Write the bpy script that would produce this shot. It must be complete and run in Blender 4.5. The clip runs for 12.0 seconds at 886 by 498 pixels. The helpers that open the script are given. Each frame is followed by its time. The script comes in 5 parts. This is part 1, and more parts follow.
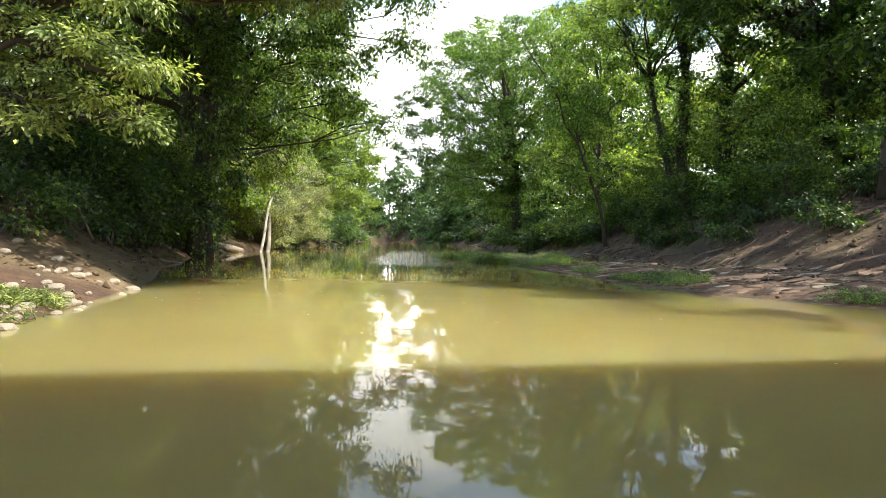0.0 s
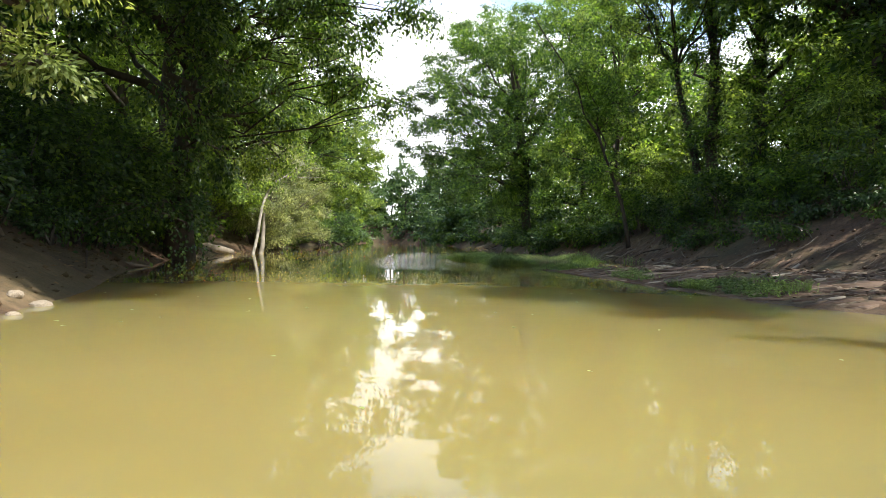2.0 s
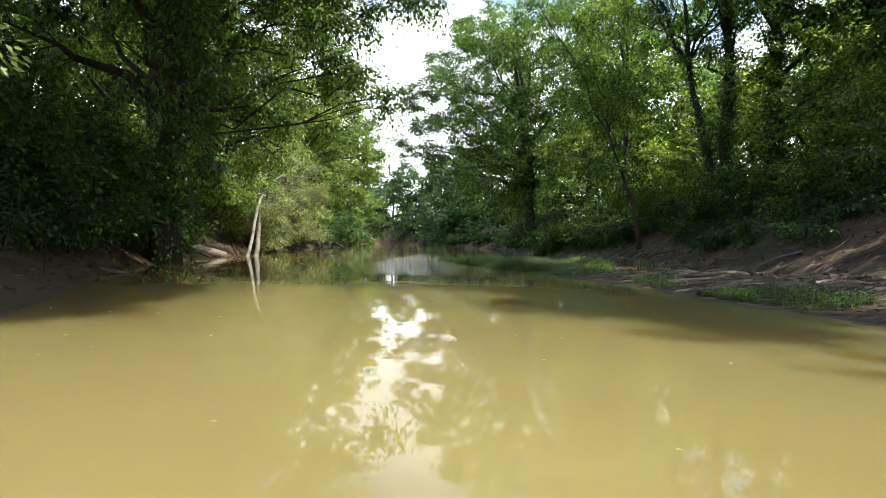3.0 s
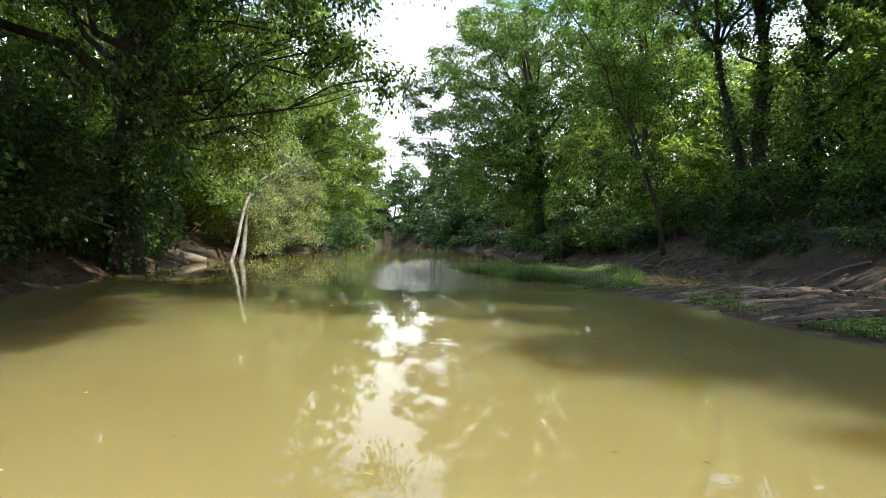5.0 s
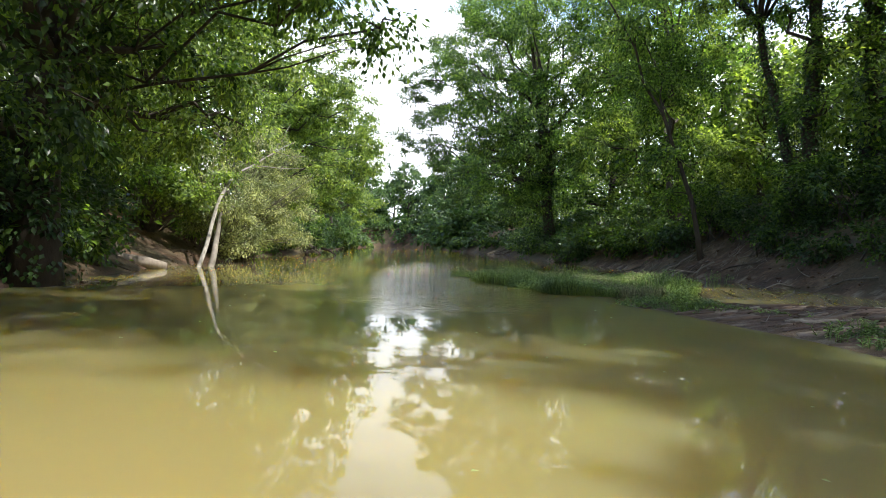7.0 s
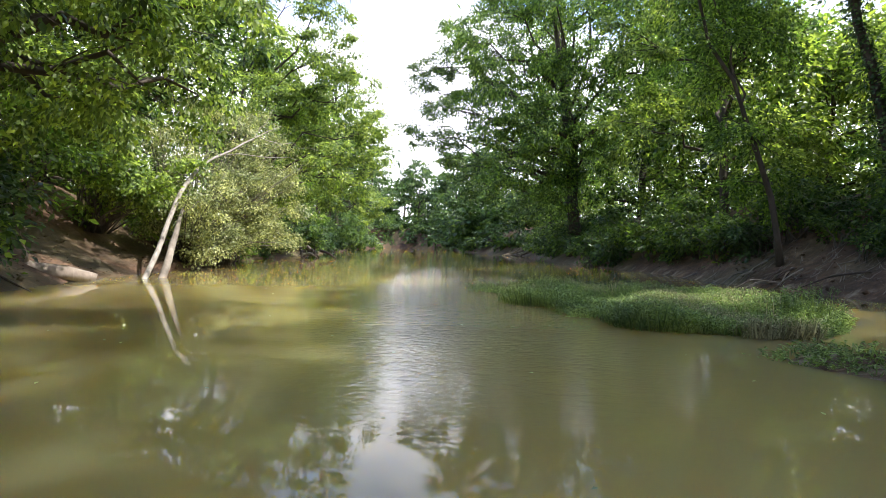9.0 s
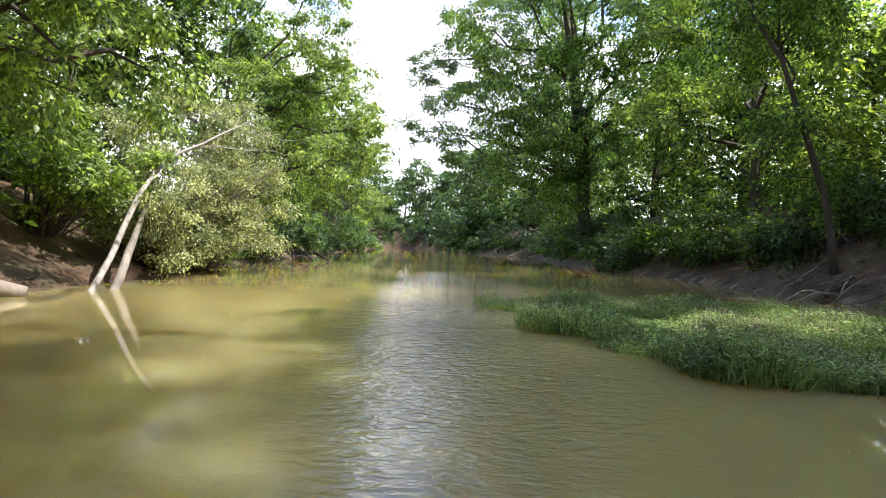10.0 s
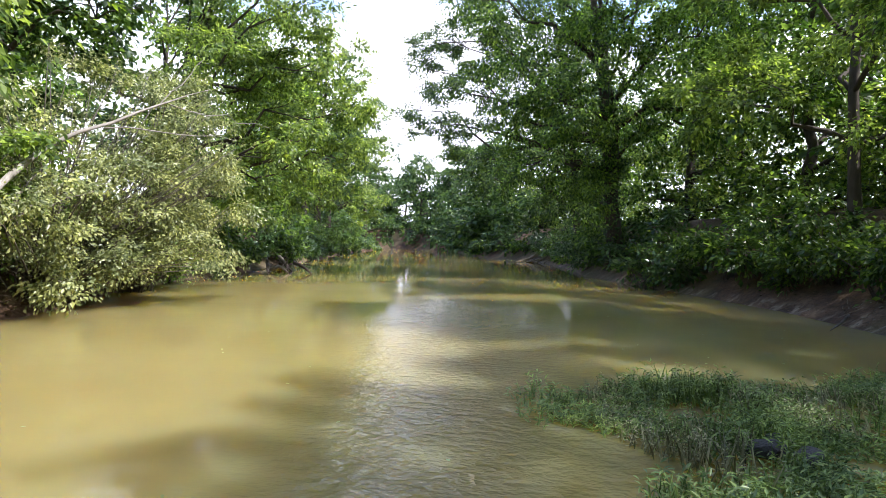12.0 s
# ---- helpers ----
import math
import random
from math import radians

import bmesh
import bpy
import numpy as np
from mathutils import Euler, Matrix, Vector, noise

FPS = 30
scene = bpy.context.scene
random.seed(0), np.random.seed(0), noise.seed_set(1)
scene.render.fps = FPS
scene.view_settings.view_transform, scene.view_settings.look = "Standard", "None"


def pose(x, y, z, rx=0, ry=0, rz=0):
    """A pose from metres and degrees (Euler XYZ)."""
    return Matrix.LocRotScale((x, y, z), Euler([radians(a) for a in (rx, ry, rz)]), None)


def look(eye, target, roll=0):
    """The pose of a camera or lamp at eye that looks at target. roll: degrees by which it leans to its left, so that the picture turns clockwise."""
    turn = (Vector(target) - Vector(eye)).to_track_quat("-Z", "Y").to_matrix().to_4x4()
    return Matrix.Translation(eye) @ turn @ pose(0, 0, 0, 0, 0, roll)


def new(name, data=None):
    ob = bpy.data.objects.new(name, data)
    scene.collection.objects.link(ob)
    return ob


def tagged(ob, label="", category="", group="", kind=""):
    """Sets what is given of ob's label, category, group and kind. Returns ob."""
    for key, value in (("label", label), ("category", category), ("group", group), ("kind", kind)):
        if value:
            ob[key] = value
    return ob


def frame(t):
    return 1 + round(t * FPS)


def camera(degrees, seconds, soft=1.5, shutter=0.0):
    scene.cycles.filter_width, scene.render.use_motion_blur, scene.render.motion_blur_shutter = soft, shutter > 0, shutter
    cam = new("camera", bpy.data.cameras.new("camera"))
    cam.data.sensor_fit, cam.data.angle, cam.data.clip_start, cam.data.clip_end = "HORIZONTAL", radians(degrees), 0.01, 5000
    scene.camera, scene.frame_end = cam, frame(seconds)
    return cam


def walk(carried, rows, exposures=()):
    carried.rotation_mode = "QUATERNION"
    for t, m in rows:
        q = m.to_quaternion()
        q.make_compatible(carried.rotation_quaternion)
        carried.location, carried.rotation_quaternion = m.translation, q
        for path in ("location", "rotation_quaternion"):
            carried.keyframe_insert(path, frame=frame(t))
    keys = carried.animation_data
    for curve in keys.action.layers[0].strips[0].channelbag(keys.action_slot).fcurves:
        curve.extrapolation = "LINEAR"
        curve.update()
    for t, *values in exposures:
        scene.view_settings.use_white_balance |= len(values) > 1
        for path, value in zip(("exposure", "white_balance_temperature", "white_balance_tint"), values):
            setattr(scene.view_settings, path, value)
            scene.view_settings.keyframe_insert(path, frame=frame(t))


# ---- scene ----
cam = camera(75.0, 12.0, soft=0.85)
PATH = [
    (0, (1.251, 0.21, 0.802), (1.095, 2.204, 0.767), 1.4),
    (0.5, (1.118, 0.812, 0.756), (0.959, 2.806, 0.723), 1.4),
    (1, (0.979, 1.396, 0.733), (0.819, 3.39, 0.701), 1.4),
    (1.5, (0.868, 1.949, 0.73), (0.706, 3.943, 0.701), 1.4),
    (2, (0.753, 2.484, 0.732), (0.59, 4.477, 0.703), 1.4),
    (2.5, (0.676, 3.033, 0.742), (0.508, 5.026, 0.715), 1.3),
    (3, (0.603, 3.57, 0.785), (0.434, 5.563, 0.757), 1.3),
    (5, (0.27, 5.883, 0.908), (0.095, 7.875, 0.884), 1.5),
    (5.5, (0.162, 6.536, 0.893), (-0.014, 8.529, 0.871), 1.5),
    (6, (0.067, 7.307, 0.896), (-0.109, 9.3, 0.875), 1.5),
    (6.5, (-0.062, 8.093, 0.899), (-0.236, 10.086, 0.88), 1.5),
    (7, (-0.147, 8.972, 0.935), (-0.321, 10.964, 0.916), 1.6),
    (9, (-0.573, 12.997, 1.021), (-0.787, 14.986, 1.001), 1.4),
    (9.5, (-0.698, 14.056, 1.071), (-0.915, 16.044, 1.05), 1.4),
    (10, (-0.825, 15.182, 1.159), (-1.044, 17.17, 1.136), 1.4),
    (10.5, (-0.955, 16.334, 1.274), (-1.177, 18.322, 1.25), 1.4),
    (11, (-1.09, 17.526, 1.408), (-1.315, 19.513, 1.383), 1.4),
    (11.5, (-1.234, 18.732, 1.504), (-1.461, 20.719, 1.478), 1.6),
    (12, (-1.484, 20.017, 1.628), (-1.707, 22.004, 1.598), 1.5),
]
EXPOSURES = [(0.0, 1.05, 6750, 9), (1.5, 0.80, 6700, 9), (3.0, 0.52, 6380, 9), (6.5, 0.57, 6250, 10), (9.0, 0.97, 6280, 17), (10.3, 1.02, 6180, 18), (12.0, 0.80, 6000, 19)]
walk(cam, [(t, look(eye, target, roll)) for t, eye, target, roll in PATH], EXPOSURES)

# ---- daylight: high summer sun over the trees of the right bank ----
SUN_ELEVATION, SUN_AZIMUTH = radians(53), radians(103)   # azimuth clockwise from +y
world = bpy.data.worlds.new("sky")
scene.world = world
world.use_nodes = True
wn = world.node_tree
sky = wn.nodes.new("ShaderNodeTexSky")
sky.sky_type, sky.sun_disc = "NISHITA", False
sky.sun_elevation, sky.sun_rotation = SUN_ELEVATION, SUN_AZIMUTH
sky.air_density, sky.dust_density, sky.ozone_density = 1.0, 3.0, 1.0
# bright cloud low down, breaking up into blue overhead
wt, wm = wn.nodes.new("ShaderNodeTexCoord"), wn.nodes.new("ShaderNodeMapping")
wm.inputs["Scale"].default_value, wm.inputs["Location"].default_value = (1.0, 1.0, 1.8), (0.0, 0.22, 0.1)
wc, wr, wx = wn.nodes.new("ShaderNodeTexNoise"), wn.nodes.new("ShaderNodeMapRange"), wn.nodes.new("ShaderNodeMix")
wc.inputs["Scale"].default_value, wc.inputs["Detail"].default_value, wc.inputs["Roughness"].default_value = 2.6, 6.0, 0.55
wr.inputs[1].default_value, wr.inputs[2].default_value = 0.37, 0.51
wx.data_type = "RGBA"
wx.inputs[7].default_value = (14.0, 14.3, 14.8, 1)
wn.links.new(wt.outputs["Generated"], wm.inputs["Vector"])
wn.links.new(wm.outputs["Vector"], wc.inputs["Vector"])
ws, wz, wa = wn.nodes.new("ShaderNodeSeparateXYZ"), wn.nodes.new("ShaderNodeMapRange"), wn.nodes.new("ShaderNodeMath")
wz.inputs[1].default_value, wz.inputs[2].default_value, wz.inputs[3].default_value, wz.inputs[4].default_value = 0.2, 0.56, 0.17, -0.36
wn.links.new(wt.outputs["Generated"], ws.inputs[0])
wn.links.new(ws.outputs["Z"], wz.inputs[0])
wn.links.new(wc.outputs["Fac"], wa.inputs[0])
wn.links.new(wz.outputs[0], wa.inputs[1])
wn.links.new(wa.outputs[0], wr.inputs[0])
wn.links.new(wr.outputs[0], wx.inputs[0])
wh, wv = wn.nodes.new("ShaderNodeMix"), wn.nodes.new("ShaderNodeMapRange")      # summer haze, thinning upwards
wh.data_type, wh.blend_type = "RGBA", "ADD"
wv.inputs[1].default_value, wv.inputs[2].default_value, wv.inputs[3].default_value, wv.inputs[4].default_value = 0.45, 1.15, 1.0, 0.0
wh.inputs[7].default_value = (3.2, 4.6, 7.4, 1)
wn.links.new(ws.outputs["Z"], wv.inputs[0])
wn.links.new(wv.outputs[0], wh.inputs[0])
wn.links.new(sky.outputs["Color"], wh.inputs[6])
wn.links.new(wh.outputs[2], wx.inputs[6])
wn.links.new(wx.outputs[2], wn.nodes["Background"].inputs["Color"])
wn.nodes["Background"].inputs["Strength"].default_value = 0.11
sun_data = bpy.data.lights.new("sun", "SUN")
sun_data.energy, sun_data.angle, sun_data.color = 5.0, radians(1.0), (1.0, 0.95, 0.86)
to_sun = Vector((math.sin(SUN_AZIMUTH) * math.cos(SUN_ELEVATION), math.cos(SUN_AZIMUTH) * math.cos(SUN_ELEVATION), math.sin(SUN_ELEVATION)))
sun = new("sun", sun_data)
sun.matrix_world = look(to_sun * 60, (0, 0, 0))

rng = np.random.default_rng(7)


# ---- materials ----
def node_mat(name):
    m = bpy.data.materials.new(name)
    m.use_nodes = True
    nt = m.node_tree
    return m, nt, nt.nodes["Principled BSDF"]


def noise_node(nt, scale, detail=4.0, rough=0.55, coords="Object", stretch=None):
    tc = nt.nodes.new("ShaderNodeTexCoord")
    n = nt.nodes.new("ShaderNodeTexNoise")
    n.inputs["Scale"].default_value, n.inputs["Detail"].default_value, n.inputs["Roughness"].default_value = scale, detail, rough
    if stretch:
        mp = nt.nodes.new("ShaderNodeMapping")
        mp.inputs["Scale"].default_value = stretch
        nt.links.new(tc.outputs[coords], mp.inputs["Vector"])
        nt.links.new(mp.outputs["Vector"], n.inputs["Vector"])
    else:
        nt.links.new(tc.outputs[coords], n.inputs["Vector"])
    return n


def ramp_node(nt, source, stops):
    r = nt.nodes.new("ShaderNodeValToRGB")
    el = r.color_ramp.elements
    while len(el) < len(stops):
        el.new(0.5)
    for e, (at, col) in zip(el, stops):
        e.position, e.color = at, (*col, 1)
    nt.links.new(source, r.inputs["Fac"])
    return r


def mix_node(nt, fac, a, b, mode="MIX"):
    m = nt.nodes.new("ShaderNodeMix")
    m.data_type, m.blend_type = "RGBA", mode
    for socket, value in ((m.inputs[0], fac), (m.inputs[6], a), (m.inputs[7], b)):
        if isinstance(value, (int, float)):
            socket.default_value = value
        elif isinstance(value, tuple):
            socket.default_value = (*value, 1)
        else:
            nt.links.new(value, socket)
    return m.outputs[2]


def bump_node(nt, height, strength, distance, bsdf):
    b = nt.nodes.new("ShaderNodeBump")
    b.inputs["Strength"].default_value, b.inputs["Distance"].default_value = strength, distance
    nt.links.new(height, b.inputs["Height"])
    nt.links.new(b.outputs["Normal"], bsdf.inputs["Normal"])
    return b


def leaf_material(name, dark, light, glow, share=0.45, gloss=0.36):
    """Leaves: glossy cuticle over a diffuse blade that lets some light through; every blade its own shade of green."""
    m, nt, bsdf = node_mat(name)
    geo = nt.nodes.new("ShaderNodeNewGeometry")
    tint = ramp_node(nt, geo.outputs["Random Per Island"], ((0.0, tuple(0.6 * v for v in dark)), (0.35, dark), (0.75, light), (1.0, tuple(0.5 * (a + b) for a, b in zip(light, glow)))))
    patch = noise_node(nt, 1.5, 3.0)
    shade = ramp_node(nt, patch.outputs["Fac"], ((0.32, (0.56, 0.62, 0.66)), (0.68, (1.34, 1.26, 0.95))))
    col = mix_node(nt, 1.0, tint.outputs["Color"], shade.outputs["Color"], "MULTIPLY")
    nt.links.new(col, bsdf.inputs["Base Color"])
    bsdf.inputs["Roughness"].default_value = gloss
    bsdf.inputs["Specular IOR Level"].default_value = 0.48
    tr = nt.nodes.new("ShaderNodeBsdfTranslucent")
    through_col = mix_node(nt, 1.0, col, tuple(b / max(a, 1e-3) for a, b in zip(light, glow)), "MULTIPLY")
    nt.links.new(through_col, tr.inputs["Color"])
    mx = nt.nodes.new("ShaderNodeMixShader")
    mx.inputs[0].default_value = share
    nt.links.new(bsdf.outputs[0], mx.inputs[1])
    nt.links.new(tr.outputs[0], mx.inputs[2])
    nt.links.new(mx.outputs[0], nt.nodes["Material Output"].inputs["Surface"])
    return m


def bark_material(name, a, b, scale=9.0):
    m, nt, bsdf = node_mat(name)
    n = noise_node(nt, scale, 6.0, 0.65, stretch=(1, 1, 0.25))
    big = noise_node(nt, 1.3, 3.0)
    col = mix_node(nt, big.outputs["Fac"], ramp_node(nt, n.outputs["Fac"], ((0.3, a), (0.7, b))).outputs["Color"], tuple(0.6 * v for v in a))
    nt.links.new(col, bsdf.inputs["Base Color"])
    bsdf.inputs["Roughness"].default_value = 0.85
    bump_node(nt, n.outputs["Fac"], 0.7, 0.03, bsdf)
    return m


LEAF = {
    # deep, maple, lime: darker to lighter copies, picked for shaded or sunlit crowns
    "maple": leaf_material("leaf_maple", (0.055, 0.108, 0.028), (0.145, 0.225, 0.07), (0.34, 0.54, 0.075), 0.52),
    "deep": leaf_material("leaf_deep", (0.034, 0.076, 0.024), (0.085, 0.148, 0.048), (0.22, 0.36, 0.05), 0.4),
    "willow": leaf_material("leaf_willow", (0.18, 0.22, 0.10), (0.40, 0.44, 0.22), (0.48, 0.55, 0.20), 0.4, 0.32),
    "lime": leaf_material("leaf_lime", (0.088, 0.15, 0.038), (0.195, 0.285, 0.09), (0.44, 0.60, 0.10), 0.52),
    # elder is lightened further for its sunlit boughs
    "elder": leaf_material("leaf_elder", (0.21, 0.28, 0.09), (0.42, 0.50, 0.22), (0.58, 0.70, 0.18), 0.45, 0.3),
    "far": leaf_material("leaf_far", (0.045, 0.095, 0.035), (0.085, 0.155, 0.055), (0.16, 0.27, 0.06)),
    "ivy": leaf_material("leaf_ivy", (0.035, 0.08, 0.028), (0.075, 0.14, 0.055), (0.12, 0.22, 0.05), 0.3, 0.3),
    "weed": leaf_material("leaf_weed", (0.15, 0.25, 0.08), (0.31, 0.43, 0.15), (0.34, 0.48, 0.12), 0.35),
    "reed": leaf_material("leaf_reed", (0.17, 0.23, 0.08), (0.36, 0.42, 0.18), (0.4, 0.5, 0.15), 0.35),
    "seed": leaf_material("leaf_seed", (0.22, 0.23, 0.13), (0.50, 0.50, 0.34), (0.5, 0.5, 0.3), 0.2, 0.6),
    "litter": leaf_material("dead_leaf", (0.07, 0.045, 0.028), (0.22, 0.16, 0.10), (0.2, 0.13, 0.06), 0.1, 0.8),
}
BARK = {
    "dark": bark_material("bark_dark", (0.045, 0.035, 0.026), (0.12, 0.095, 0.07)),
    "grey": bark_material("bark_grey", (0.10, 0.085, 0.065), (0.24, 0.21, 0.17)),
    "pale": bark_material("bark_pale", (0.20, 0.18, 0.15), (0.58, 0.54, 0.47), 5.0),
    "mottled": bark_material("bark_mottled", (0.09, 0.075, 0.055), (0.42, 0.38, 0.31), 3.2),
    "drift": bark_material("driftwood", (0.20, 0.16, 0.12), (0.46, 0.40, 0.32), 7.0),
    "wet": bark_material("driftwood_wet", (0.05, 0.035, 0.025), (0.14, 0.10, 0.075), 7.0),
}


def water_material():
    """Turbid water: light soaks into the silt and comes out again some way off, so shade lies on it with soft, warm edges."""
    m, nt, bsdf = node_mat("muddy_water")
    silt = noise_node(nt, 0.25, 3.0)
    col = ramp_node(nt, silt.outputs["Fac"], ((0.3, (0.246, 0.198, 0.070)), (0.7, (0.286, 0.238, 0.092))))
    nt.links.new(col.outputs["Color"], bsdf.inputs["Base Color"])
    bsdf.subsurface_method = "BURLEY"
    bsdf.inputs["Subsurface Weight"].default_value = 1.0
    bsdf.inputs["Subsurface Radius"].default_value = (1.0, 0.62, 0.10)
    bsdf.inputs["Subsurface Scale"].default_value = 1.5
    bsdf.inputs["Roughness"].default_value = 0.012
    bsdf.inputs["IOR"].default_value = 1.33
    tc = nt.nodes.new("ShaderNodeTexCoord")
    sep = nt.nodes.new("ShaderNodeSeparateXYZ")
    nt.links.new(tc.outputs["Object"], sep.inputs[0])

    def span(source, lo, hi, a, b, smooth=False):
        n = nt.nodes.new("ShaderNodeMapRange")
        if smooth:
            n.interpolation_type = "SMOOTHSTEP"
        for k, v in zip((1, 2, 3, 4), (lo, hi, a, b)):
            n.inputs[k].default_value = v
        nt.links.new(source, n.inputs[0])
        return n.outputs[0]

    def calc(op, *args):
        n = nt.nodes.new("ShaderNodeMath")
        n.operation = op
        for socket, v in zip(n.inputs, args):
            if isinstance(v, (int, float)):
                socket.default_value = v
            else:
                nt.links.new(v, socket)
        return n.outputs[0]

    # the riffle runs beside the weed bed and dies away up the river
    near, end = span(sep.outputs["Y"], 16.0, 22.0, 0.0, 1.0), span(sep.outputs["Y"], 24.0, 38.0, 1.0, 0.12)
    middle = calc("ABSOLUTE", calc("ADD", sep.outputs["X"], calc("MULTIPLY_ADD", sep.outputs["Y"], 0.10, -0.9)))
    band = span(middle, 0.3, 2.4, 1.0, 0.0, True)
    riffle = calc("MULTIPLY", calc("MULTIPLY", near, band), end)
    current = calc("MULTIPLY", span(sep.outputs["Y"], 20.0, 27.0, 0.0, 0.06), span(sep.outputs["Y"], 60.0, 95.0, 1.0, 0.4))
    current = calc("MULTIPLY", current, span(middle, 0.8, 3.0, 1.0, 0.25))
    fine = noise_node(nt, 6.0, 3.0, 0.55, stretch=(0.6, 1.0, 1.0))
    crest = calc("SUBTRACT", 1.0, calc("MULTIPLY", calc("ABSOLUTE", calc("SUBTRACT", fine.outputs["Fac"], 0.5)), 2.0))
    slow = noise_node(nt, 1.7, 3.0, 0.5, stretch=(0.35, 1.0, 1.0))
    patch = noise_node(nt, 0.35, 2.0)
    still = calc("MULTIPLY", slow.outputs["Fac"], span(patch.outputs["Fac"], 0.4, 0.65, 0.012, 0.05))
    height = calc("MULTIPLY_ADD", calc("MULTIPLY", crest, 0.5), calc("MAXIMUM", riffle, current), still)
    bump_node(nt, height, 0.95, 0.085, bsdf)
    return m


def soil_material():
    m, nt, bsdf = node_mat("river_soil")
    fine = noise_node(nt, 9.0, 8.0, 0.7)
    mid = noise_node(nt, 1.1, 5.0, 0.6)
    wide = noise_node(nt, 0.28, 3.0)
    mud = ramp_node(nt, mid.outputs["Fac"], ((0.32, (0.045, 0.027, 0.018)), (0.55, (0.12, 0.068, 0.039)), (0.74, (0.29, 0.20, 0.13))))
    litter = ramp_node(nt, fine.outputs["Fac"], ((0.35, (0.4, 0.38, 0.36)), (0.65, (1.25, 1.2, 1.1))))
    col = mix_node(nt, 0.8, mud.outputs["Color"], litter.outputs["Color"], "MULTIPLY")
    streak = noise_node(nt, 1.7, 6.0, 0.65, stretch=(0.65, 1.4, 1.0))
    tc = nt.nodes.new("ShaderNodeTexCoord")
    sep = nt.nodes.new("ShaderNodeSeparateXYZ")
    nt.links.new(tc.outputs["Object"], sep.inputs[0])
    silt = nt.nodes.new("ShaderNodeMapRange")          # dried silt lies on the low ground
    silt.inputs[1].default_value, silt.inputs[2].default_value, silt.inputs[3].default_value, silt.inputs[4].default_value = 0.27, 0.17, 0.0, 0.8
    nt.links.new(sep.outputs["Z"], silt.inputs[0])
    on = ramp_node(nt, streak.outputs["Fac"], ((0.52, (0.0, 0.0, 0.0)), (0.66, (0.8, 0.8, 0.8))))
    side = nt.nodes.new("ShaderNodeMapRange")
    side.inputs[1].default_value, side.inputs[2].default_value = 0.0, 2.0
    nt.links.new(sep.outputs["X"], side.inputs[0])
    amount = mix_node(nt, 1.0, mix_node(nt, 1.0, silt.outputs[0], side.outputs[0], "MULTIPLY"), on.outputs["Color"], "MULTIPLY")
    col = mix_node(nt, amount, col, (0.40, 0.33, 0.25))
    moss = ramp_node(nt, wide.outputs["Fac"], ((0.48, (0.0, 0.0, 0.0)), (0.62, (0.5, 0.5, 0.5))))
    col = mix_node(nt, moss.outputs["Color"], col, (0.085, 0.085, 0.035))
    nt.links.new(col, bsdf.inputs["Base Color"])
    bsdf.inputs["Roughness"].default_value = 0.85
    bump_node(nt, fine.outputs["Fac"], 0.8, 0.05, bsdf)
    return m


def stone_material(name, a, b):
    m, nt, bsdf = node_mat(name)
    n = noise_node(nt, 8.0, 6.0, 0.6)
    oi = nt.nodes.new("ShaderNodeObjectInfo")
    col = mix_node(nt, oi.outputs["Random"], ramp_node(nt, n.outputs["Fac"], ((0.3, a), (0.7, b))).outputs["Color"], tuple(0.5 * v for v in b))
    nt.links.new(col, bsdf.inputs["Base Color"])
    bsdf.inputs["Roughness"].default_value = 0.8
    bump_node(nt, n.outputs["Fac"], 0.5, 0.02, bsdf)
    return m


WATER, SOIL = water_material(), soil_material()
STONE = stone_material("bank_stone", (0.17, 0.13, 0.09), (0.46, 0.40, 0.31))
DARK_STONE = stone_material("wet_dark_stone", (0.03, 0.03, 0.032), (0.10, 0.10, 0.105))
def plate_material():
    m, nt, bsdf = node_mat("dried_silt")
    geo = nt.nodes.new("ShaderNodeNewGeometry")
    grain = noise_node(nt, 14.0, 6.0, 0.65)
    tint = ramp_node(nt, geo.outputs["Random Per Island"], ((0.0, (0.075, 0.046, 0.030)), (0.55, (0.15, 0.095, 0.06)), (0.86, (0.22, 0.155, 0.105)), (1.0, (0.46, 0.39, 0.30))))
    col = mix_node(nt, 0.7, tint.outputs["Color"], ramp_node(nt, grain.outputs["Fac"], ((0.35, (0.55, 0.52, 0.5)), (0.65, (1.2, 1.18, 1.15)))).outputs["Color"], "MULTIPLY")
    nt.links.new(col, bsdf.inputs["Base Color"])
    bsdf.inputs["Roughness"].default_value = 0.8
    bump_node(nt, grain.outputs["Fac"], 0.5, 0.02, bsdf)
    return m


PLATE = plate_material()
CONCRETE = stone_material("weathered_concrete", (0.30, 0.29, 0.27), (0.42, 0.40, 0.37))


# ---- mesh helpers ----
def mesh_from(name, verts, faces, material, smooth=False):
    """verts (n,3); faces: one (m,k) array or a list of them."""
    groups = [faces] if isinstance(faces, np.ndarray) else faces
    groups = [np.asarray(g, np.int32) for g in groups if len(g)]
    me = bpy.data.meshes.new(name)
    verts = np.asarray(verts, np.float32)
    me.vertices.add(len(verts))
    me.vertices.foreach_set("co", verts.ravel())
    idx = np.concatenate([g.ravel() for g in groups])
    size = np.concatenate([np.full(len(g), g.shape[1], np.int32) for g in groups])
    me.loops.add(len(idx))
    me.loops.foreach_set("vertex_index", idx)
    me.polygons.add(len(size))
    start = np.zeros(len(size), np.int32)
    start[1:] = np.cumsum(size)[:-1]
    me.polygons.foreach_set("loop_start", start)
    if smooth:
        me.polygons.foreach_set("use_smooth", np.ones(len(size), bool))
    me.materials.append(material)
    me.update(calc_edges=True)
    me.validate()
    return me


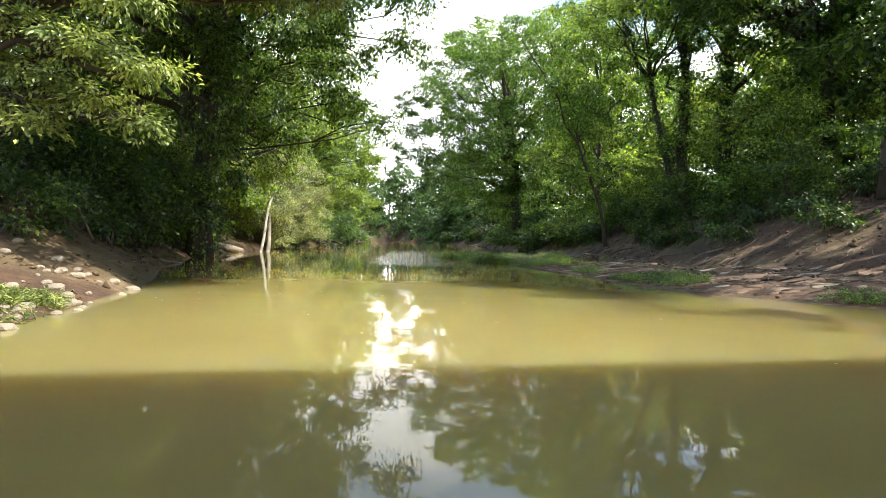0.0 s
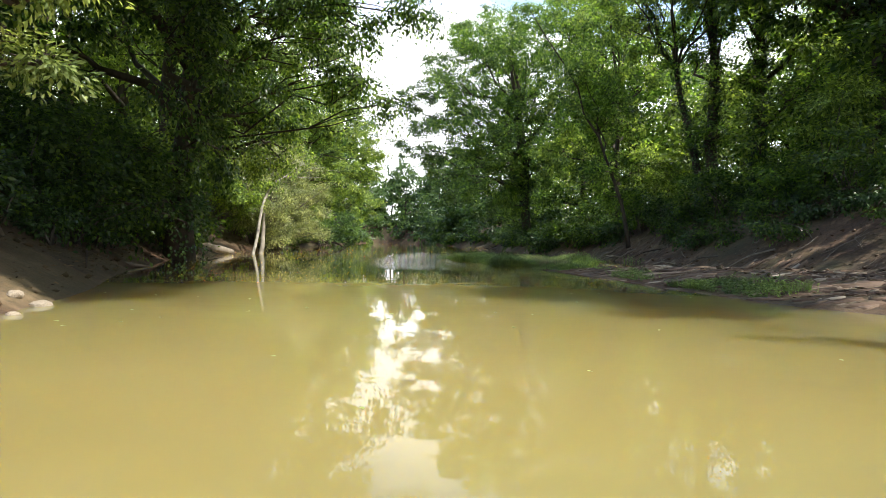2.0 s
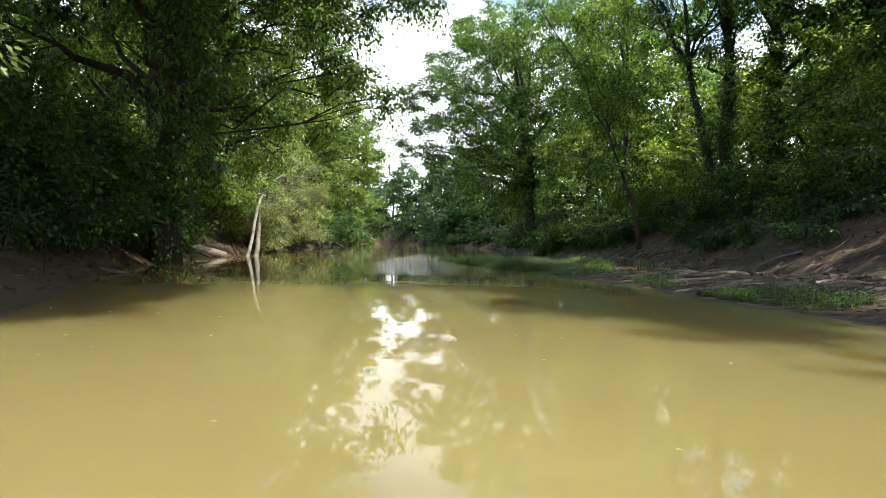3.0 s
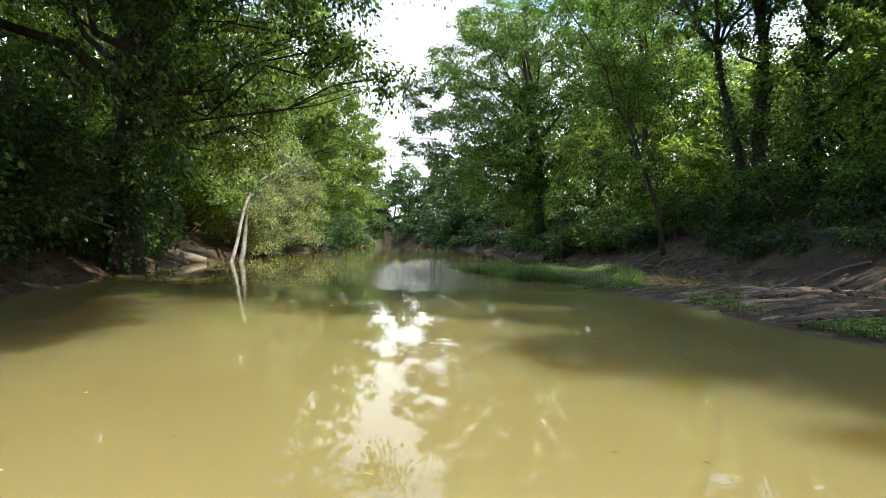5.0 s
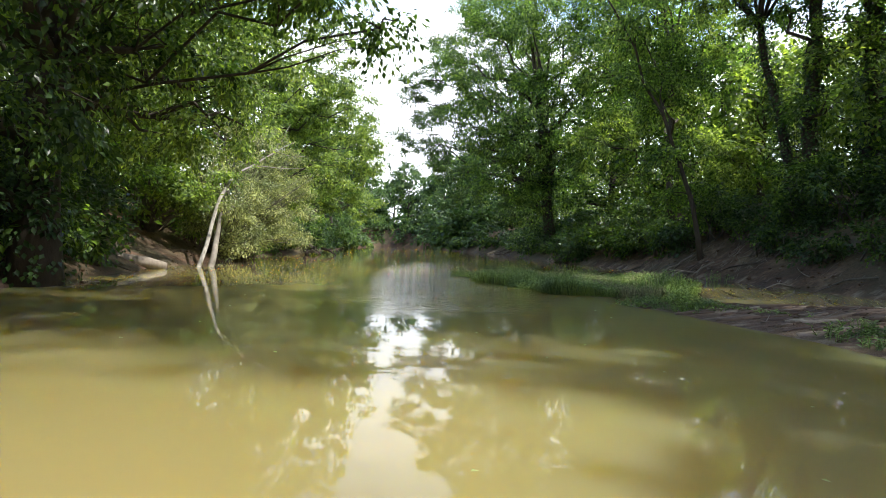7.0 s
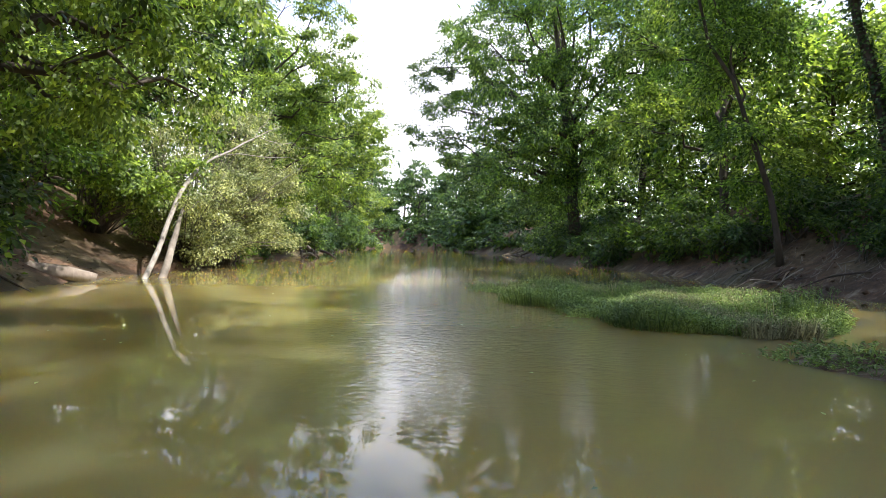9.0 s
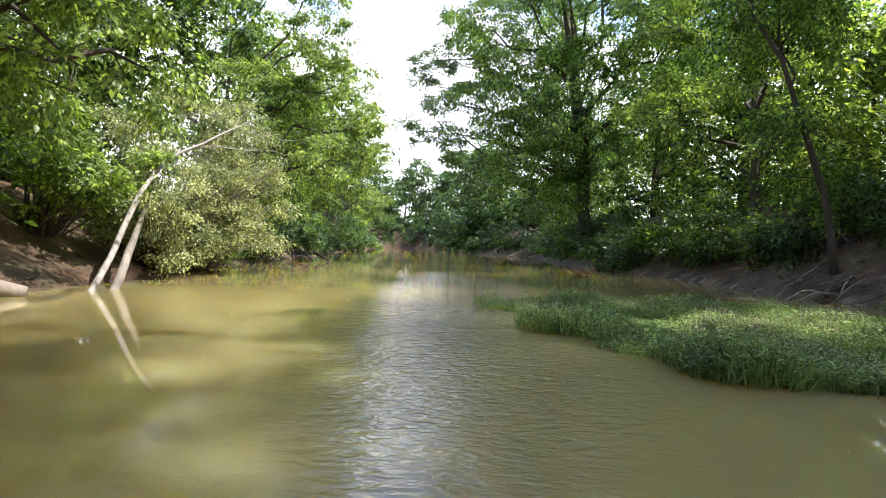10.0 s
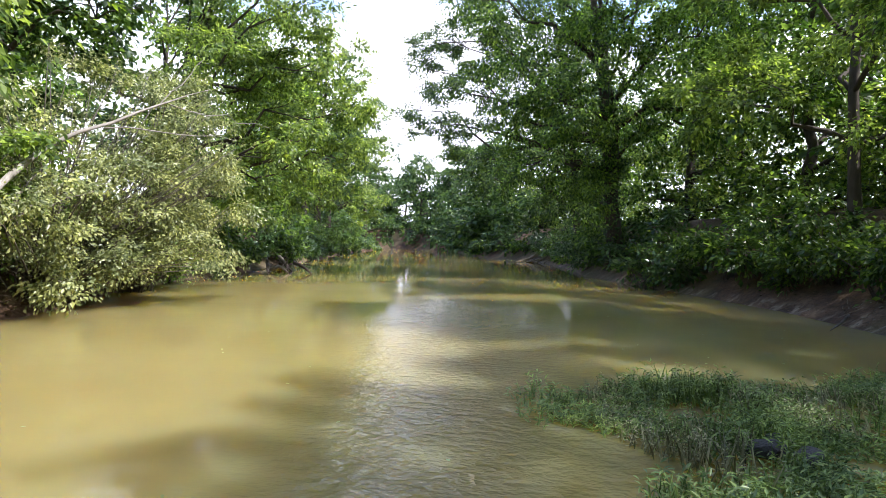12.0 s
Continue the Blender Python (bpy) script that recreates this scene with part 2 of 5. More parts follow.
def part(name, me, parent, label=""):
    ob = new(name, me)
    ob.parent = parent
    if label:
        tagged(ob, label)
    return ob


def empty(name, x, y, z=0.0):
    ob = new(name)
    ob.location = (x, y, z)
    ob.empty_display_size = 0.2
    return ob


def unit(v):
    return v / np.maximum(np.linalg.norm(v, axis=-1, keepdims=True), 1e-9)


def tube(points, radii, sides=7, wobble=0.0):
    """A tapered limb along points: verts, quads (closed by small caps)."""
    p, r = np.asarray(points, float), np.asarray(radii, float)
    t = unit(np.gradient(p, axis=0))
    ref = np.where(np.abs(t[:, 2:3]) > 0.9, np.array([[1.0, 0, 0]]), np.array([[0, 0, 1.0]]))
    u = unit(np.cross(t, ref))
    w = np.cross(t, u)
    a = np.linspace(0, 2 * np.pi, sides, endpoint=False)
    rr = r[:, None] * (1 + wobble * rng.uniform(-1, 1, (len(p), sides)))
    v = p[:, None] + rr[..., None] * (np.cos(a)[None, :, None] * u[:, None] + np.sin(a)[None, :, None] * w[:, None])
    n = len(p)
    i, j = np.meshgrid(np.arange(n - 1), np.arange(sides), indexing="ij")
    k = (j + 1) % sides
    q = np.stack([i * sides + j, i * sides + k, (i + 1) * sides + k, (i + 1) * sides + j], -1).reshape(-1, 4)
    v = v.reshape(-1, 3)
    c = np.array([[(n - 1) * sides + j, (n - 1) * sides + (j + 1) % sides, n * sides] for j in range(sides)])
    c0 = np.array([[(j + 1) % sides, j, n * sides + 1] for j in range(sides)])
    return np.vstack([v, p[-1:], p[:1]]), q, np.vstack([c, c0])


def joined(pieces):
    vs, qs, ts, at = [], [], [], 0
    for v, q, t in pieces:
        vs.append(v), qs.append(q + at), ts.append(t + at)
        at += len(v)
    return np.vstack(vs), [np.vstack(qs), np.vstack(ts)]


def curve_points(a, b, n=7, sag=0.0, wander=0.0):
    a, b = np.asarray(a, float), np.asarray(b, float)
    s = np.linspace(0, 1, n)[:, None]
    p = a + (b - a) * s
    p[:, 2:3] += sag * 4 * s * (1 - s)
    jig = rng.normal(0, wander, p.shape) * np.sin(np.pi * s) ** 0.5
    return p + jig


def blades(at, way, up, length, width, fold=0.25):
    """Leaf blades: a folded rhomb each, 2 triangles."""
    n = len(at)
    side = unit(np.cross(way, up))
    nrm = np.cross(side, way)
    L, W = np.broadcast_to(length, n)[:, None], np.broadcast_to(width, n)[:, None]
    mid = at + way * L * 0.45
    v = np.stack([at, mid + side * W + nrm * W * fold, at + way * L - nrm * L * 0.12, mid - side * W + nrm * W * fold], 1)
    base = np.arange(n)[:, None] * 4
    tri = np.concatenate([base + np.array([[0, 1, 2]]), base + np.array([[0, 2, 3]])], 0)
    return v.reshape(-1, 3), tri


LIGHTWARD = np.array(to_sun)


def sprays(centres, outward, per, reach, leaf, slim=0.3, droop=0.5, flat=0.45):
    """Leafy twig ends: per leaves strung along a drooping axis out of each centre."""
    n = len(centres)
    axis = unit(outward + rng.normal(0, 0.45, (n, 3)) + np.array([0, 0, -droop * 0.5]))
    s = rng.uniform(-0.4, 1.0, (n, per))
    length = reach * rng.uniform(0.55, 1.25, (n, 1))
    off = rng.normal(0, 0.30, (n, per, 3)) * length[..., None] * np.array([1, 1, flat])
    at = centres[:, None] + axis[:, None] * (s * length)[..., None] + off
    at[..., 2] -= droop * 0.35 * length * np.clip(s, 0, 1) ** 2
    way = unit(axis[:, None] * 0.7 + off / np.maximum(length[..., None], 1e-6) * 1.6 + rng.normal(0, 0.35, (n, per, 3)) + np.array([0, 0, -0.35 * droop - 0.1]))
    up = unit(rng.normal(0, 0.45, (n, 1, 3)) + rng.normal(0, 0.35, (n, per, 3)) + np.array([0, 0, 0.45]) + 0.55 * unit(outward)[:, None] + 0.6 * LIGHTWARD)
    ln = leaf * rng.uniform(0.6, 1.3, (n, per))
    return at.reshape(-1, 3), way.reshape(-1, 3), up.reshape(-1, 3), ln.reshape(-1), ln.reshape(-1) * slim


def lobe_points(lobe, n):
    """Twig places in one lobe of a crown: leafy pads over its skin, a few twigs inside; and the ways out of it."""
    c, r = np.asarray(lobe[:3], float), np.asarray(lobe[3:6], float) * 0.9
    m = max(6, n // 9)
    d = unit(rng.normal(0, 1, (m, 3)) + np.array([0, 0, 0.25]))
    centre = c + d * r * rng.uniform(0.62, 1.12, (m, 1))
    size = r.mean() * rng.uniform(0.15, 0.34, m)
    k = rng.integers(0, m, n)
    a, q = rng.uniform(0, 2 * np.pi, n), np.sqrt(rng.random(n))
    disc = np.stack([np.cos(a) * q, np.sin(a) * q, 0.55 * (0.5 - q ** 2) + rng.normal(0, 0.2, n)], -1)
    p = centre[k] + disc * size[k][:, None]
    way = unit(0.6 * d[k] + 0.8 * disc)
    inner = rng.random(n) < 0.16
    p[inner] = c + unit(rng.normal(0, 1, (int(inner.sum()), 3))) * r * rng.uniform(0.1, 0.7, (int(inner.sum()), 1))
    return p, way


def crown_mesh(name, lobes, leaves, leaf, material, per=22, reach=0.55, slim=0.3, droop=0.5, floor=0.25, twigs=True):
    vol = np.array([(l[3] * l[4] * l[5]) ** 0.72 for l in lobes])
    leaves, leaf = leaves * 0.77, leaf * 1.10
    counts = np.maximum(3, (leaves / per * vol / vol.sum()).astype(int))
    cs, os = zip(*[lobe_points(l, k) for l, k in zip(lobes, counts)])
    c, o = np.vstack(cs), np.vstack(os)
    keep = c[:, 2] > floor + 0.15 * rng.random(len(c))
    c, o = c[keep], o[keep]
    return mesh_from(name, *blades(*sprays(c, o, per, reach, leaf, slim, droop)), material), c


# ---- the lie of the river ----
LEFT_Y = [-60, -10, 0, 3.5, 5.5, 8, 13, 15, 20, 24.5, 30, 33, 39, 45, 52, 60, 70, 80, 105, 118, 130, 150]
LEFT_X = [-6, -3.2, -2.3, -2.2, -2.8, -3.8, -6.2, -7.2, -8.6, -9.9, -10.4, -11.5, -12.8, -13.2, -13.8, -15.5, -17, -18.5, -21, -34, -75, -200]
RIGHT_Y = [-60, 0, 8, 15, 22, 28, 32, 36, 42, 50, 60, 68, 80, 103, 114, 121, 130, 150]
RIGHT_X = [9, 9.5, 9.2, 8.8, 8.0, 7.0, 5.9, 5.7, 4.2, 2.5, 2.2, 1.4, -4, -9.5, -12, -26, -65, -190]
BAR_Y = [6.5, 8.6, 10, 13, 15.4, 18, 19.5, 21, 23, 25, 26.3, 27.0, 27.5, 29, 31.5]
BAR_X = [9.3, 6.5, 4.9, 3.9, 3.5, 2.6, 1.3, 0.7, -0.3, -1.2, -1.3, -0.2, 2.6, 4.6, 6.0]


def bumps(x, y, k, seed):
    r = np.random.default_rng(seed)
    z = np.zeros_like(x)
    for _ in range(7):
        a, f, p = r.uniform(0, 2 * np.pi), k * r.uniform(0.5, 1.8), r.uniform(0, 6.28)
        z += np.sin((x * np.cos(a) + y * np.sin(a)) * f + p)
    return z / 7


def ground_height(x, y):
    x, y = np.asarray(x, float), np.asarray(y, float)
    wob = 0.25 * bumps(x, y, 1.6, 3) + 0.5 * bumps(x, y, 0.5, 4)
    dl = np.interp(y, LEFT_Y, LEFT_X) - x + wob * 0.5
    dr = x - np.interp(y, RIGHT_Y, RIGHT_X) + wob * 0.5
    low = np.clip((8.5 - y) / 3, 0, 1) * (y > -4)       # the near left shore is a low stony shelf
    hl = np.interp(dl, [-3, -0.6, 0, 0.4, 1.2, 2.5, 4.5, 9, 18, 60], [-0.9, -0.25, 0.0, 0.22, 0.6, 1.5, 2.6, 3.2, 3.6, 5.0])
    hl_low = np.interp(dl, [-3, 0, 1.5, 3.5, 6, 10, 18, 60], [-0.8, 0.0, 0.16, 0.55, 1.9, 3.0, 3.6, 5.0])
    hl = hl * (1 - low) + hl_low * low
    hr = np.interp(dr, [-3, -0.6, 0, 0.4, 1.5, 3.2, 5, 10, 18, 60], [-0.9, -0.25, 0.0, 0.3, 0.95, 2.1, 2.9, 3.5, 3.8, 5.0])
    ramp = np.clip(1 - np.abs(y - 13.5) / 5.0, 0, 1)   # bare earth ramp down to the bar
    hr = hr * (1 - 0.35 * ramp * (dr > 0))
    db = x - np.interp(y, BAR_Y, BAR_X) + 0.3 * wob
    inside = (y > 6.5) & (y < 31.5)
    thick = np.interp(y, [6, 9, 17, 19, 31], [0.10, 0.24, 0.20, -0.02, -0.03])
    hb = np.where(inside, np.clip(0.03 + 0.16 * db, -0.7, 1.0) * 1.0, -0.9)
    hb = np.minimum(hb, thick + (0.07 * bumps(x, y, 2.4, 6) + 0.045 * np.sin(4.5 * db + 2.5 * bumps(x, y, 0.9, 12))) * (y < 19) + 0.02 * bumps(x, y, 5, 7))
    z = np.maximum(np.maximum(hl, hr), hb)
    land = np.clip(z, 0, 1)
    return z + land * (0.10 * bumps(x, y, 2.2, 8) + 0.05 * bumps(x, y, 6.0, 9))


def axis_steps(*spans):
    out = [np.arange(a, b, s) for a, b, s in spans]
    return np.concatenate(out)


def ground():
    gx = axis_steps((-900, -200, 100), (-200, -60, 14), (-60, -22, 2), (-22, -13, 0.6), (-13, 14, 0.24), (14, 24, 0.7), (24, 60, 2), (60, 200, 14), (200, 1000, 100))
    gy = axis_steps((-700, -100, 100), (-100, -20, 8), (-20, 0, 1.2), (0, 36, 0.25), (36, 70, 0.6), (70, 150, 1.8), (150, 300, 15), (300, 1500, 150))
    X, Y = np.meshgrid(gx, gy, indexing="ij")
    Z = ground_height(X, Y)
    n, m = X.shape
    i, j = np.meshgrid(np.arange(n - 1), np.arange(m - 1), indexing="ij")
    q = np.stack([i * m + j, (i + 1) * m + j, (i + 1) * m + j + 1, i * m + j + 1], -1).reshape(-1, 4)
    me = mesh_from("ground", np.stack([X, Y, Z], -1).reshape(-1, 3), q, SOIL, smooth=True)
    tagged(new("ground", me), "brown muddy river banks with leaf litter and a silt bar", "ground", kind="structure")


def water():
    gx, gy = np.linspace(-230, 60, 30), np.linspace(-80, 170, 26)
    X, Y = np.meshgrid(gx, gy, indexing="ij")
    i, j = np.meshgrid(np.arange(29), np.arange(25), indexing="ij")
    q = np.stack([i * 26 + j, (i + 1) * 26 + j, (i + 1) * 26 + j + 1, i * 26 + j + 1], -1).reshape(-1, 4)
    me = mesh_from("water", np.stack([X, Y, 0 * X], -1).reshape(-1, 3), q, WATER, smooth=True)
    tagged(new("water", me), "slow murky olive-brown river water with faint ripples", "river", kind="structure")


ground()
water()


def bridge():
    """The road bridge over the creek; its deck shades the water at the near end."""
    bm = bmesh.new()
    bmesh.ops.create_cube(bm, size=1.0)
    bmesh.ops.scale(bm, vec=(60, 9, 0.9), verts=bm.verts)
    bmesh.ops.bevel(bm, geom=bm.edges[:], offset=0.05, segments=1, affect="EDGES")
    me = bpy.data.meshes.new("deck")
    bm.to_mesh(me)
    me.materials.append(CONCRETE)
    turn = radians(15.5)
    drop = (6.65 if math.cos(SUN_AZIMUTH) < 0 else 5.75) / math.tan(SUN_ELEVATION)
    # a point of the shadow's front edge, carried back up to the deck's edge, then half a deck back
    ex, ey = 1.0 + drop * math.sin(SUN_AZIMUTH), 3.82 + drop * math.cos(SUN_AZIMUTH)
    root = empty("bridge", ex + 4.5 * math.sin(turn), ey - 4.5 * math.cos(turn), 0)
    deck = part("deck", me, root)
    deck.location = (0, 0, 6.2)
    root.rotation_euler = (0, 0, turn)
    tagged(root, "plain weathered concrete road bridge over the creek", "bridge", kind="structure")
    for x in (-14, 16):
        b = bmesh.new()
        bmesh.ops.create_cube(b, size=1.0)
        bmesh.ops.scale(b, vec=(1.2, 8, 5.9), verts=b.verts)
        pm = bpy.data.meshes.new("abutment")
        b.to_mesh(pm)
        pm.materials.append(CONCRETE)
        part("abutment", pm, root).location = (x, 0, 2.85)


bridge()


# ---- trees ----
def tree(x, y, height, lobes, leaves, leaf=0.13, kind="maple", bark="dark", girth=0.22, lean=(0, 0), label="", per=22, reach=0.42, slim=0.3,
         droop=0.5, ivy=0, stems=1, name="tree", group="riverside trees", floor=0.35, reachup=0.82):
    """lobes: crown masses as (dx, dy, z, rx, ry, rz) from the foot; limbs run from the trunk into each."""
    z0 = float(ground_height(x, y))
    root = empty(name, x, y, z0 - 0.15)
    top = np.array([lean[0], lean[1], height * reachup])
    trunks, pieces, limbs = [], [], []
    for k in range(stems):
        foot = np.array([rng.normal(0, 0.35), rng.normal(0, 0.35), -0.1]) * (k > 0)
        head = top + (np.array([rng.normal(0, 1.6), rng.normal(0, 1.6), -rng.uniform(0, 2)]) if k else 0)
        p = curve_points(foot, head, 11, 0, 0.10)
        bow = np.sin(np.linspace(0, np.pi, 11))[:, None] * np.array([[lean[0] * -0.18, lean[1] * -0.18, 0]])
        p = p + bow
        r = girth * (0.85 if k else 1) * np.interp(np.linspace(0, 1, 11), [0, 0.06, 0.15, 1], [1.45, 1.1, 1.0, 0.2])
        trunks.append((p, r))
        pieces.append(tube(p, r, 9, 0.08))
    rel = [(l[0], l[1], l[2] - z0 + 0.15, *l[3:6]) for l in lobes]
    for l in rel:
        p, r = trunks[rng.integers(len(trunks))]
        c = np.array(l[:3])
        k = int(np.clip(np.searchsorted(p[:, 2], c[2] * 0.62), 1, 9))
        d = np.linalg.norm(c - p[k])
        limb = curve_points(p[k], c, 6, 0.06 * d, 0.05 * d)
        wood = [tube(limb, np.linspace(min(r[k] * 0.65, 0.07 + 0.025 * d), 0.02, 6), 5)]
        for _ in range(5):
            e = c + unit(rng.normal(0, 1, 3)) * np.array(l[3:6]) * 0.8
            wood.append(tube(curve_points(limb[3 + rng.integers(3)], e, 4, 0.1, 0.08), np.linspace(0.025, 0.006, 4), 3))
        if group == "riverside trees":
            limbs.append(wood)
        else:
            pieces += wood
    trunk = part("trunk", mesh_from("trunk", *joined(pieces), BARK[bark], smooth=True), root)
    for wood in limbs:
        part("limb", mesh_from("limb", *joined(wood), BARK[bark], smooth=True), trunk)
    me, c = crown_mesh("crown", rel, leaves, leaf, LEAF[kind], per, reach, slim, droop, floor - z0 + 0.15)
    part("crown", me, root)
    if ivy:
        p, r = trunks[0]
        s = rng.uniform(0.02, 0.75, ivy)
        at = np.stack([np.interp(s, np.linspace(0, 1, 11), p[:, i]) for i in range(3)], -1)
        rad = np.interp(s, np.linspace(0, 1, 11), r)
        a = rng.uniform(0, 6.28, ivy)
        out = np.stack([np.cos(a), np.sin(a), np.zeros(ivy)], -1)
        at = at + out * (rad * 1.05 + rng.random(ivy) ** 2 * 0.35)[:, None]
        way = unit(out * 0.5 + np.array([0, 0, -0.8]) + rng.normal(0, 0.4, (ivy, 3)))
        part("ivy", mesh_from("ivy", *blades(at, way, out + np.array([0, 0, 0.4]), 0.10 * rng.uniform(0.7, 1.3, ivy), 0.045), LEAF["ivy"]), root, "dark glossy ivy climbing the trunk")
    return tagged(root, label, "tree", group)


def auto_lobes(height, spread, low=0.3, n=9, toward=(0, 0), seed=0):
    r = np.random.default_rng(seed)
    out = []
    for k in range(n):
        f = low + (1 - low) * (k + 0.5) / n
        a = k * 2.4 + r.uniform(-0.5, 0.5)
        w = spread * (0.75 * math.sin(math.pi * min(0.95, 0.22 + 0.72 * (f - low) / (1 - low))) + 0.12)
        s = spread * r.uniform(0.38, 0.58)
        out.append((w * math.cos(a) * 0.8 + toward[0], w * math.sin(a) * 0.8 + toward[1], height * f, s, s, s * r.uniform(0.6, 0.85)))
    out.append((0.4 * toward[0], 0.4 * toward[1], height * 0.9, spread * 0.5, spread * 0.5, height * 0.13))
    return out


def far_tree(x, y, h, spread, leaves, kind="far", seed=0, low=0.15, leaf=0.26, bark="dark", toward=(0, 0), label="leafy green riverside tree in the distance", **kw):
    return tree(x, y, h, auto_lobes(h, spread, low, 9, toward, seed), leaves, leaf, kind, bark, girth=h * 0.016, label=label, per=18, reach=0.9, group="distant trees", reachup=0.56, **kw)


# left bank, from the bridge down the river
# tiers from z 5 up are added above the view to shade the bank
tiers = []
for (ax, ay, az), (bx, by, bz), n in (((-5.2, 7.1, 3.55), (-2.95, 7.1, 2.95), 6), ((-5.0, 7.5, 2.95), (-3.5, 7.55, 2.4), 4), ((-5.2, 7.0, 4.2), (-3.1, 7.0, 3.75), 5), ((-5.4, 7.3, 2.6), (-4.5, 7.3, 2.3), 3), ((-4.0, 7.9, 5.2), (-0.8, 7.8, 5.1), 6), ((-4.2, 8.8, 5.3), (-1.0, 8.7, 5.2), 6), ((-4.2, 9.8, 5.4), (-1.2, 9.7, 5.2), 6), ((-4.6, 11.0, 5.5), (-2.0, 10.9, 5.3), 5)):
    for f in np.linspace(0, 1, n):
        w = 0.52 - 0.2 * f
        tiers.append((ax + (bx - ax) * f + 8.0, ay + (by - ay) * f - 7.6, az + (bz - az) * f - 0.12 * f * f, w, w * 0.85, 0.075))
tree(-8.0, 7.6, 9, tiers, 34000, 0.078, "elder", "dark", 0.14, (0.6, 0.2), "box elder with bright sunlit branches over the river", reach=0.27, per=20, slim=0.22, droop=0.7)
tree(-8.2, 18.5, 17, [(1.0, -1.2, 6.0, 2.0, 1.8, 1.4), (2.6, -0.4, 7.0, 2.0, 1.8, 1.5), (1.6, -3.6, 5.0, 1.6, 1.8, 1.5), (-1.4, -4.4, 2.6, 1.4, 1.4, 1.1), (0.2, -5.0, 1.7, 0.9, 1.0, 0.7), (3.4, -1.0, 9.2, 1.8, 1.8, 1.2),
                       (2.6, 2.2, 9.4, 2.4, 2.4, 1.8), (0.5, 0.2, 11.0, 3.0, 3.0, 2.2), (2.4, -2.2, 9.0, 2.4, 2.2, 1.8), (1.5, 1.0, 14.0, 2.6, 2.6, 2.2), (-2.5, 0, 9.0, 2.6, 2.6, 2.2), (-2.0, -5.0, 8.0, 2.4, 2.2, 2.2), (1.2, -1.4, 3.2, 1.3, 1.5, 1.2), (2.0, 0.6, 4.4, 1.4, 1.6, 1.2), (0.4, -3.0, 2.6, 1.5, 1.5, 1.1), (1.2, -3.4, 7.2, 1.8, 1.8, 1.5), (-0.6, -4.6, 4.8, 1.6, 1.6, 1.4), (2.2, -1.4, 5.0, 1.4, 1.4, 1.4)],
     66000, 0.12, "deep", "dark", 0.34, (0.6, 0.2), "big dark silver maple leaning over the water, ivy on its trunk", ivy=2500, droop=1.1)
tree(-9.2, 20.0, 12, [(6.4, -2.6, 4.75, 0.8, 0.7, 0.4), (7.0, -1.2, 4.6, 0.6, 0.6, 0.4), (5.6, -1.6, 5.1, 0.8, 0.8, 0.45), (5.4, -2.4, 6.0, 0.9, 0.9, 0.5), (7.5, -1.8, 6.9, 0.9, 0.8, 0.45), (6.5, -1.6, 6.5, 0.7, 0.7, 0.4), (4.8, -1.8, 7.2, 1.1, 1.1, 0.7), (7.8, -2.4, 8.2, 1.0, 0.9, 0.5), (6.2, -2, 8.2, 1.1, 1.0, 0.6)],
     14000, 0.105, "maple", "dark", 0.07, (1.6, 0.0), "maple reaching thin leafy boughs far out over the water", reach=0.5, per=16, droop=1.2)
tree(-10.6, 21.5, 18, [(1.6, 0.2, 5.0, 2.0, 2.0, 1.5), (2.0, 1.0, 8.0, 2.4, 2.4, 1.9), (1.0, -1.2, 11.0, 2.6, 2.6, 2.0), (0.5, 0.5, 14.5, 2.6, 2.6, 2.2), (2.6, 0.0, 11.0, 2.2, 2.2, 1.7), (1.8, -1.0, 3.2, 1.3, 1.4, 1.2), (-2, 0, 8, 2.4, 2.4, 2.2), (1.2, 2.6, 6.0, 1.7, 1.7, 1.4), (4.0, 3.5, 9.5, 1.8, 1.8, 1.2), (1.8, 2.0, 3.6, 1.2, 1.3, 0.9), (2.4, 3.6, 5.6, 1.4, 1.4, 1.0), (3.2, 2.6, 7.2, 1.6, 1.6, 1.1), (2.9, 4.2, 4.3, 1.2, 1.4, 0.9), (5.0, 0.5, 7.0, 1.3, 1.4, 1.3), (4.6, 1.0, 5.0, 1.3, 1.4, 1.2), (3.9, 0.8, 3.5, 1.2, 1.3, 1.0), (4.6, 0.5, 9.2, 1.5, 1.5, 1.3), (3.2, -0.2, 5.6, 1.4, 1.4, 1.3)],
     66000, 0.115, "lime", "dark", 0.26, (0.6, 0.2), "tall leafy silver maple on the earth bank", droop=1.1)
tree(-15.0, 25.8, 18, auto_lobes(17, 4.0, 0.22, 10, (0.8, -0.3), 5), 44000, 0.135, "lime", "dark", 0.25, (0.5, 0), "tall maple behind the leaning trunks, coloured as sunlit")
